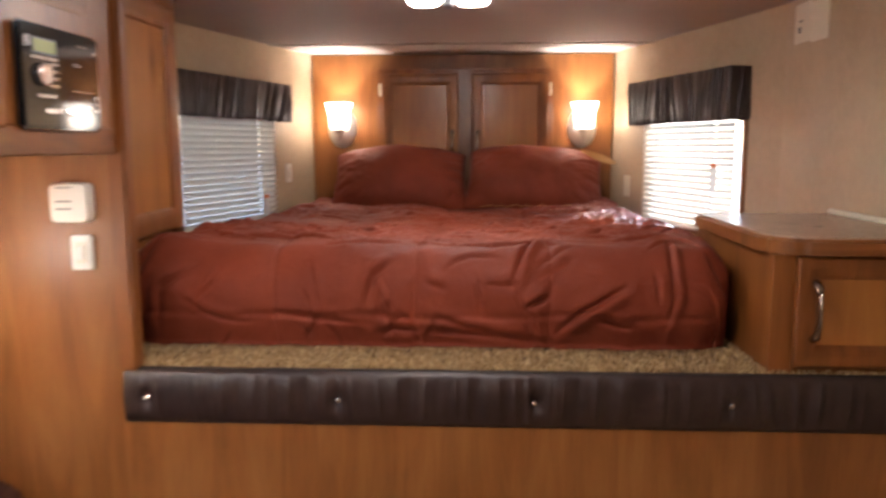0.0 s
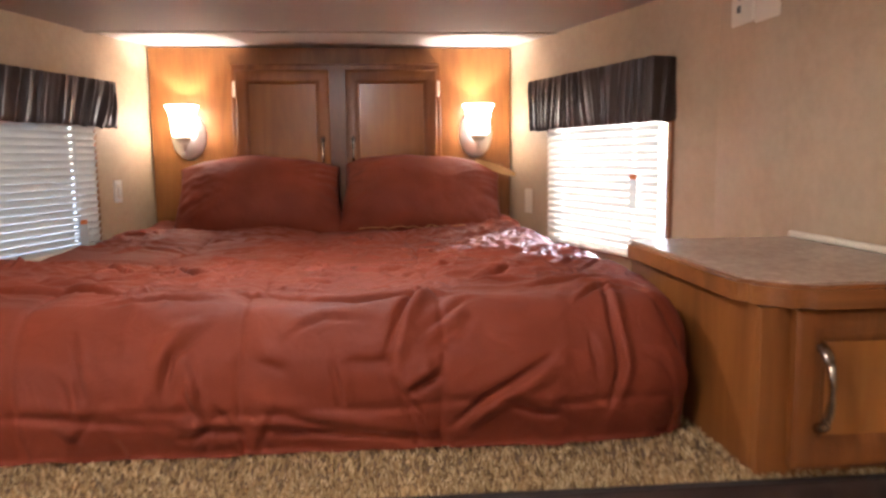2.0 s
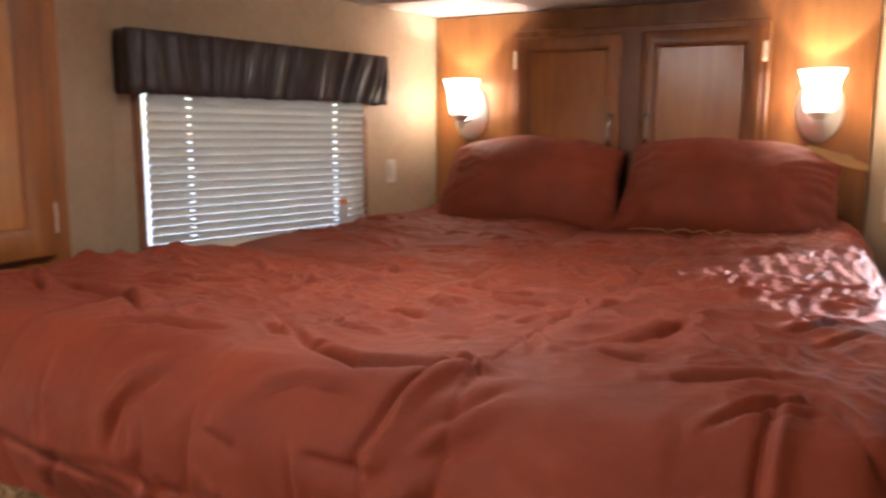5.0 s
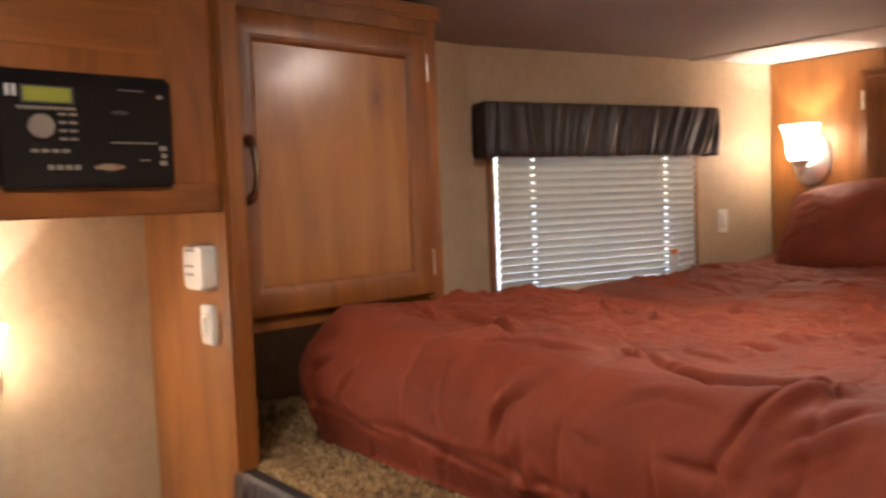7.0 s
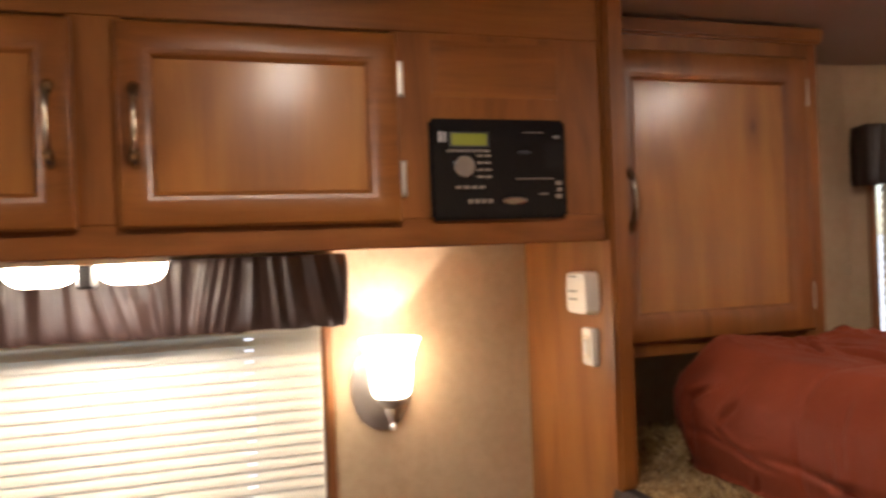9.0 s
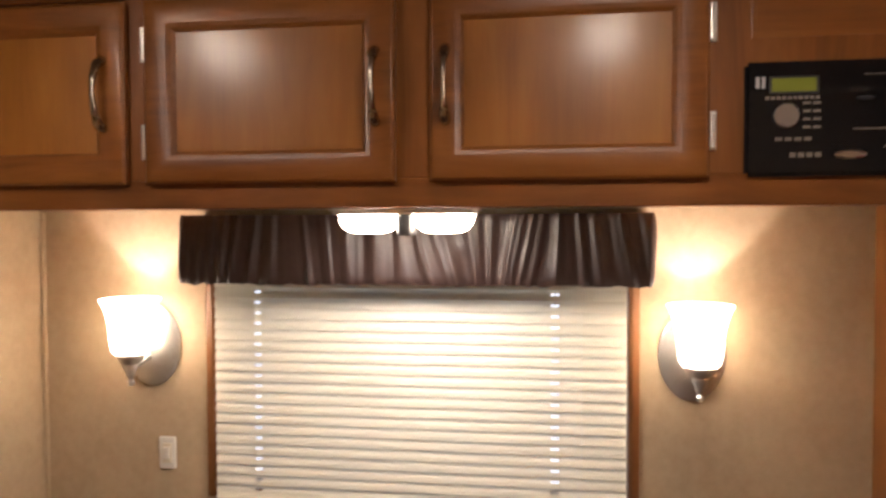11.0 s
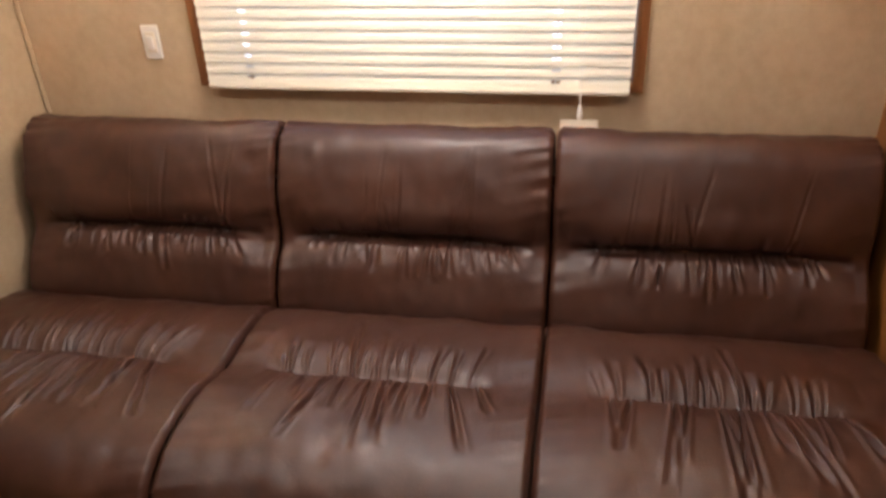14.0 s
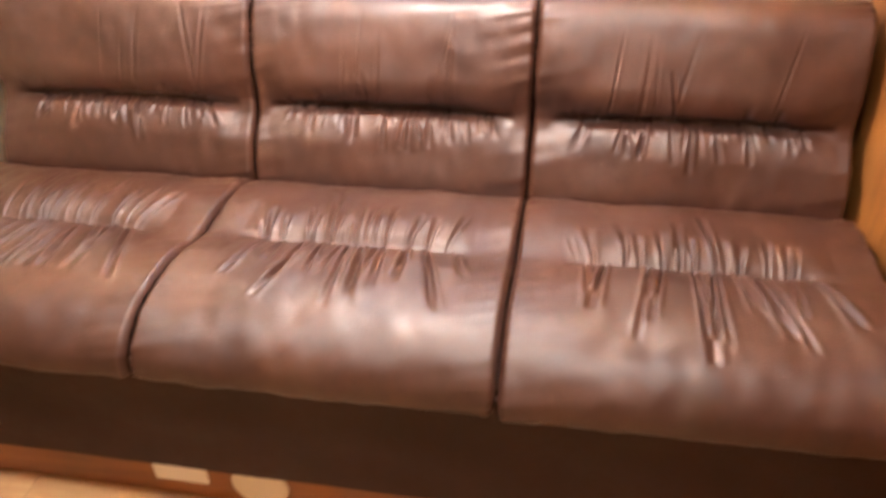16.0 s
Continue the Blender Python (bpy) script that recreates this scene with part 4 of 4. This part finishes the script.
bed()
comforter()
pillow(pose(-0.505, 2.05, 1.358, -30, 0, 1), "plump rust-red pillow leaning on the headboard", False)
pillow(pose(0.135, 2.04, 1.356, -30, 3, -2), "plump rust-red pillow with an open case end", True)


# ---- sofa ----
def spline(pts, t):
    n = len(pts) - 1
    f = min(t * n, n - 1e-6)
    i = int(f)
    f -= i
    p0, p1, p2, p3 = pts[max(i - 1, 0)], pts[i], pts[i + 1], pts[min(i + 2, n)]
    return tuple(0.5 * (2 * b + (c - a) * f + (2 * a - 5 * b + 4 * c - d) * f * f + (3 * b - a - 3 * c + d) * f ** 3) for a, b, c, d in zip(p0, p1, p2, p3))


BACK = ((-1.285, 0.68), (-1.28, 0.745), (-1.225, 0.782), (-1.165, 0.772), (-1.128, 0.715), (-1.102, 0.64), (-1.098, 0.56), (-1.05, 0.5), (-1.02, 0.43), (-1.03, 0.38), (-1.1, 0.365))
SEAT = ((-1.06, 0.375), (-1.03, 0.415), (-0.96, 0.452), (-0.86, 0.467), (-0.755, 0.465), (-0.665, 0.487), (-0.575, 0.495), (-0.505, 0.482), (-0.452, 0.44), (-0.443, 0.395), (-0.48, 0.375))


def cushion(prof, crease, y0, y1, seed, name, top, reach, nu=270, nv=150):
    w = y1 - y0
    rng = random.Random(int(seed))
    pleats = []
    for i in range(30):
        low = i % 2
        if name == "backrest":
            low = 0 if i % 6 == 0 else 1
        p = -0.72 + 1.44 * ((i * 0.618) % 1.0) + rng.uniform(-0.05, 0.05)
        if name == "seat":
            p *= 0.55 + 0.45 * abs(p)
        p *= w / 2
        mid = 1.1 - 0.8 * abs(p) / (w / 2)
        pleats.append((p, p * rng.uniform(0.3, 1.6) + rng.uniform(-0.12, 0.12), reach * mid * (rng.uniform(0.8, 3.0) if low and name == "seat" else rng.uniform(0.5, 1.7)), rng.uniform(0.005, 0.011) * (1.15 if low and name == "seat" else 0.85), rng.uniform(0.003, 0.006), low))

    drawn = []
    for i in range(5 if name == "backrest" else 0):
        drawn.append((rng.uniform(-0.7, 0.7) * w / 2, rng.uniform(-0.18, 0.18), rng.uniform(0.12, 0.34), rng.uniform(0.002, 0.0042), rng.uniform(0.0025, 0.005)))

    def f(u, v):
        x, z = spline(prof, v)
        x2, z2 = spline(prof, min(1, v + 0.01))
        x1, z1 = spline(prof, max(0, v - 0.01))
        tx, tz = x2 - x1, z2 - z1
        ln_ = math.hypot(tx, tz) or 1
        nx, nz = -tz / ln_, tx / ln_
        e = min(u, 1 - u) * w
        side = 0.014 * max(0, 1 - e / 0.012) ** 2
        q = (u - 0.5) * 2
        cv = crease - 0.012 * (1 - q * q)
        dv = (v - cv)
        mask = max(0.0, 1 - abs(q / (0.9 if name == "backrest" else 0.74)) ** 6)
        h = -(0.022 if name == "backrest" else 0.014) * math.exp(-(dv / 0.014) ** 2) * mask + (0.016 if name == "backrest" else 0.008) * math.exp(-((abs(dv) - 0.05) / 0.05) ** 2) * mask * (0.6 if name == "backrest" else 0.8)
        yy = q * w / 2
        for p, sl, leng, dep, wid, up in pleats:
            dd = dv if up else -dv
            if dd < 0 or dd > leng:
                continue
            e1 = (yy - p - sl * dd) / (wid * (0.6 + 1.2 * dd / leng))
            if abs(e1) < 3:
                fade = min(1, 0.3 + dd / 0.012) * (1 - dd / leng) ** 0.5
                h += dep * fade * (0.55 * math.exp(-((abs(e1) - 1.5) / 0.8) ** 2) - math.exp(-e1 * e1))
        for p, sl, leng, dep, wid in drawn:
            if 0 < -dv < leng:
                e1 = (yy - p - sl * dv) / wid
                h += dep * (1 + dv / leng) * (0.5 * math.exp(-((abs(e1) - 1.6) / 1.0) ** 2) - math.exp(-e1 * e1))
        ends = math.exp(-e / 0.05)
        h += (0.009 if name == "backrest" and v < 0.34 else 0.004) * ends * noise.noise((v * 34 + q * 3, seed, q)) if 0.1 < v < 0.95 else 0
        h += 0.006 * noise.noise((u * 5, v * 5, seed)) + 0.002 * noise.noise((u * 19, v * 15, seed + 2))
        h -= side
        return (x + nx * h, y0 + 0.0025 + (w - 0.005) * u, z + nz * h)
    return part(name, grid(f, nu, nv), SOFA_LEATHER, top, "", True)


def sofa():
    top = root("sofa", -0.9, -0.95, 0, "three-seat dark brown leather sofa with gathered cushions", "sofa")
    ys = (-1.868, -1.25, -0.65, -0.022)
    for i in range(3):
        cushion(BACK, 0.6, ys[i], ys[i + 1], 3.0 + i * 7, "backrest", top, 0.075)
        cushion(SEAT, 0.4, ys[i], ys[i + 1], 31.0 + i * 7, "seat", top, 0.11)
    part("back_frame", box(-1.3, -1.17, ys[0] + 0.004, ys[3] - 0.004, 0.3, 0.69, 0.02, 2), SOFA_LEATHER, top, "", 40)
    part("seat_frame", box(-1.13, -0.475, ys[0] + 0.01, ys[3] - 0.006, 0.16, 0.41, 0.012, 2), SOFA_LEATHER, top, "", 40)

    def skirt(u, v):
        y = ys[0] + (ys[3] - ys[0]) * u
        return (-0.468 + 0.004 * noise.noise((y * 5, v * 3, 3)) - 0.004 * math.sin(v * 3.1), y, 0.135 + 0.262 * v)
    part("front_skirt", join(grid(skirt, 90, 14), box(-0.49, -0.474, ys[0], ys[3], 0.136, 0.39, 0)), SHADED_LEATHER, top, "brown leather front skirt, darkened for shade", True)
    return top


sofa()
part_k = root("sofa_plinth", -0.5, -0.95, 0, "low wooden plinth under the sofa", "plinth", "", "structure")
part("board", box(-0.515, -0.5, -1.885, -0.012, 0.0, 0.155, 0.002), WOOD_Y, part_k)
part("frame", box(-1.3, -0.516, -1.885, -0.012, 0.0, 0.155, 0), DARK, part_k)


# ---- small things ----
def wall_switch(m, w, h, label, material=None, name="light_switch", rocker=True, back=0.0):
    o = m.translation
    top = root(name, o.x, o.y, o.z, label, "light switch")
    part("plate", moved(box(-w / 2, w / 2, -0.006, back, -h / 2, h / 2, 0.003, 2), m), material or WHITE, top, "", 40)
    if rocker:
        part("surround", moved(box(-w * 0.27, w * 0.27, -0.0085, -0.0055, -h * 0.3, h * 0.3, 0.001), m), IVORY, top)
        part("rocker", moved(box(-w * 0.19, w * 0.19, -0.013, -0.008, -h * 0.2, h * 0.2, 0.002), m), WHITE, top)
    return top


wall_switch(facing_east(XL, -1.578, 0.935), 0.044, 0.078, "small white rocker switch on the wall above the sofa")
wall_switch(M_NOSE_L @ pose(1.05, -0.0005, 1.4), 0.05, 0.085, "white switch beside the bed window")
wall_switch(M_NOSE_R @ pose(0.19, -0.0005, 1.335), 0.06, 0.1, "blank ivory wall plate beside the bed", IVORY, "wall_plate", False)
sp = wall_switch(facing_west(XR, 0.87, 1.9), 0.115, 0.12, "ivory control plate with dark buttons high on the wall", IVORY, "control_plate", False)
for x0, x1, z0, z1 in ((-0.018, 0.004, 0.002, 0.007), (-0.022, -0.006, -0.03, -0.012)):
    part("button", moved(box(x0, x1, -0.0085, -0.0055, z0, z1, 0.001), facing_west(XR, 0.87, 1.9)), DARK_GREY, sp, "dark button")
wall_switch(facing_west(XR, 0.748, 1.892), 0.115, 0.12, "blank ivory plate high on the wall", IVORY, "wall_plate", False)


def thermostat():
    m = facing_south(-1.037, 0.0015, 1.362)
    o = m.translation
    top = root("thermostat", o.x, o.y, o.z, "rounded white thermostat on the wood panel", "thermostat")
    prof = ((1.0, 0.0), (1.0, 0.02), (0.985, 0.026), (0.95, 0.0295), (0.9, 0.03), (0.5, 0.031), (0.01, 0.031))

    def f(u, v):
        a = 2 * math.pi * u
        i = min(len(prof) - 2, int(v * (len(prof) - 1) + 1e-6))
        k = v * (len(prof) - 1) - i
        r, d = (prof[i][j] + (prof[i + 1][j] - prof[i][j]) * k for j in (0, 1))
        c, s = math.cos(a), math.sin(a)
        q = r * 0.0425 / (abs(c) ** 7 + abs(s) ** 7) ** (1 / 7)
        return (0.0425 + q * c, -d, 0.0425 + q * s)
    part("case", moved(grid(f, 72, len(prof) - 1, True), m), WHITE, top, "", 40)
    part("vent", moved(box(0.018, 0.052, -0.0318, -0.03, 0.074, 0.077, 0), m), GREY, top)
    for z in (0.044, 0.028):
        part("print_bar", moved(box(0.015, 0.05, -0.0314, -0.03, z, z + 0.004, 0), m), GREY, top)
    return top


thermostat()
wall_switch(facing_south(-0.981, -0.008, 1.296), 0.045, 0.075, "white rocker switch below the thermostat", back=0.0095)


def blind_tag(m, label):
    o = m.translation
    top = root("blind_tag", o.x, o.y, o.z, label, "tag", "blind safety tags")
    part("card", moved(box(-0.04, 0.04, -0.001, 0.001, 0, 0.05, 0.0006), m), TAG_PAPER, top)
    part("print_bar", moved(box(-0.036, 0.036, -0.0016, -0.0008, 0.02, 0.034, 0), m), ORANGE, top, "orange print")
    return top


mt = facing_east(XL + 0.05, -0.605, 0.74)
blind_tag(mt, "cream cardboard tag hanging from the blind cord")
part_c = root("pull_cord", XL + 0.05, -0.605, 0.8, "thin white cord of the blind with a tassel", "cord")
part("cord", moved(join(tube([(0, 0, 0.05), (0.004, 0, 0.3), (0.002, 0, 0.55)], 0.001, 6), tube([(0.002, 0, 0.05), (-0.012, 0, 0.3), (-0.004, 0, 0.55)], 0.001, 6)), mt), CORD, part_c)
part("tassel", moved(lathe([(0.003, 0.05), (0.006, 0.055), (0.0055, 0.07), (0.003, 0.082)], 12), mt), WHITE, part_c, "", 40)

for m, lab in ((M_NOSE_L @ pose(0.78, -0.038, 1.205), "narrow white tag with an orange top on the blind"), (M_NOSE_R @ pose(TL - 0.335, -0.038, 1.35), "narrow white tag with an orange top on the sunlit blind")):
    o = m.translation
    t = root("warning_tag", o.x, o.y, o.z, lab, "tag", "blind warning tags")
    part("card", moved(box(-0.02, 0.02, -0.001, 0.001, 0, 0.11, 0.0006), m), TAG_CARD, t)
    part("print_bar", moved(box(-0.019, 0.019, -0.0016, -0.0008, 0.092, 0.108, 0), m), ORANGE, t, "orange print")

ob = root("outlet_cover", -0.5, -1.28, 0.06, "white outlet cover on the sofa plinth", "outlet")
part("plate", box(-0.4995, -0.494, -1.322, -1.21, 0.05, 0.122, 0.002), WHITE, ob)
ob = root("floor_vent", -0.5, -1.1, 0.06, "round pale vent cover on the sofa plinth", "vent")
part("cover", moved(lathe([(0.057, 0), (0.057, 0.004), (0.048, 0.008), (0.012, 0.009)], 32), pose(-0.4995, -1.105, 0.065, 0, 90)), IVORY, ob, "", 40)

# ---- outdoors ----
# Unseen ground, added and kept pale to bounce daylight onto the blinds
gm = bmesh.new()
bmesh.ops.create_grid(gm, x_segments=2, y_segments=2, size=400)
moved(gm, pose(0, 0, -0.55))
setting("ground", gm, soft_cloth("pale_bounce_ground", (0.38, 0.36, 0.33), (0.52, 0.5, 0.46), 30, 0.95, 0.3), "unseen pale ground outside that bounces daylight in", "ground")

# ---- floor planks ----
rng = random.Random(3)
x = XL
while x < XR - 0.01:
    wdt = min(0.15, XR - x)
    y = -2.74 - rng.uniform(0, 0.9)
    while y < 0.0:
        y0, y1 = max(y, -2.748), min(y + 1.2, 0.002)
        if y1 - y0 > 0.02:
            part("plank", box(x + 0.0006, x + wdt - 0.0006, y0 + 0.0006, y1 - 0.0006, -0.006, 0.0, 0.0012), PLANK, FLOOR)
        y += 1.2
    x += 0.15
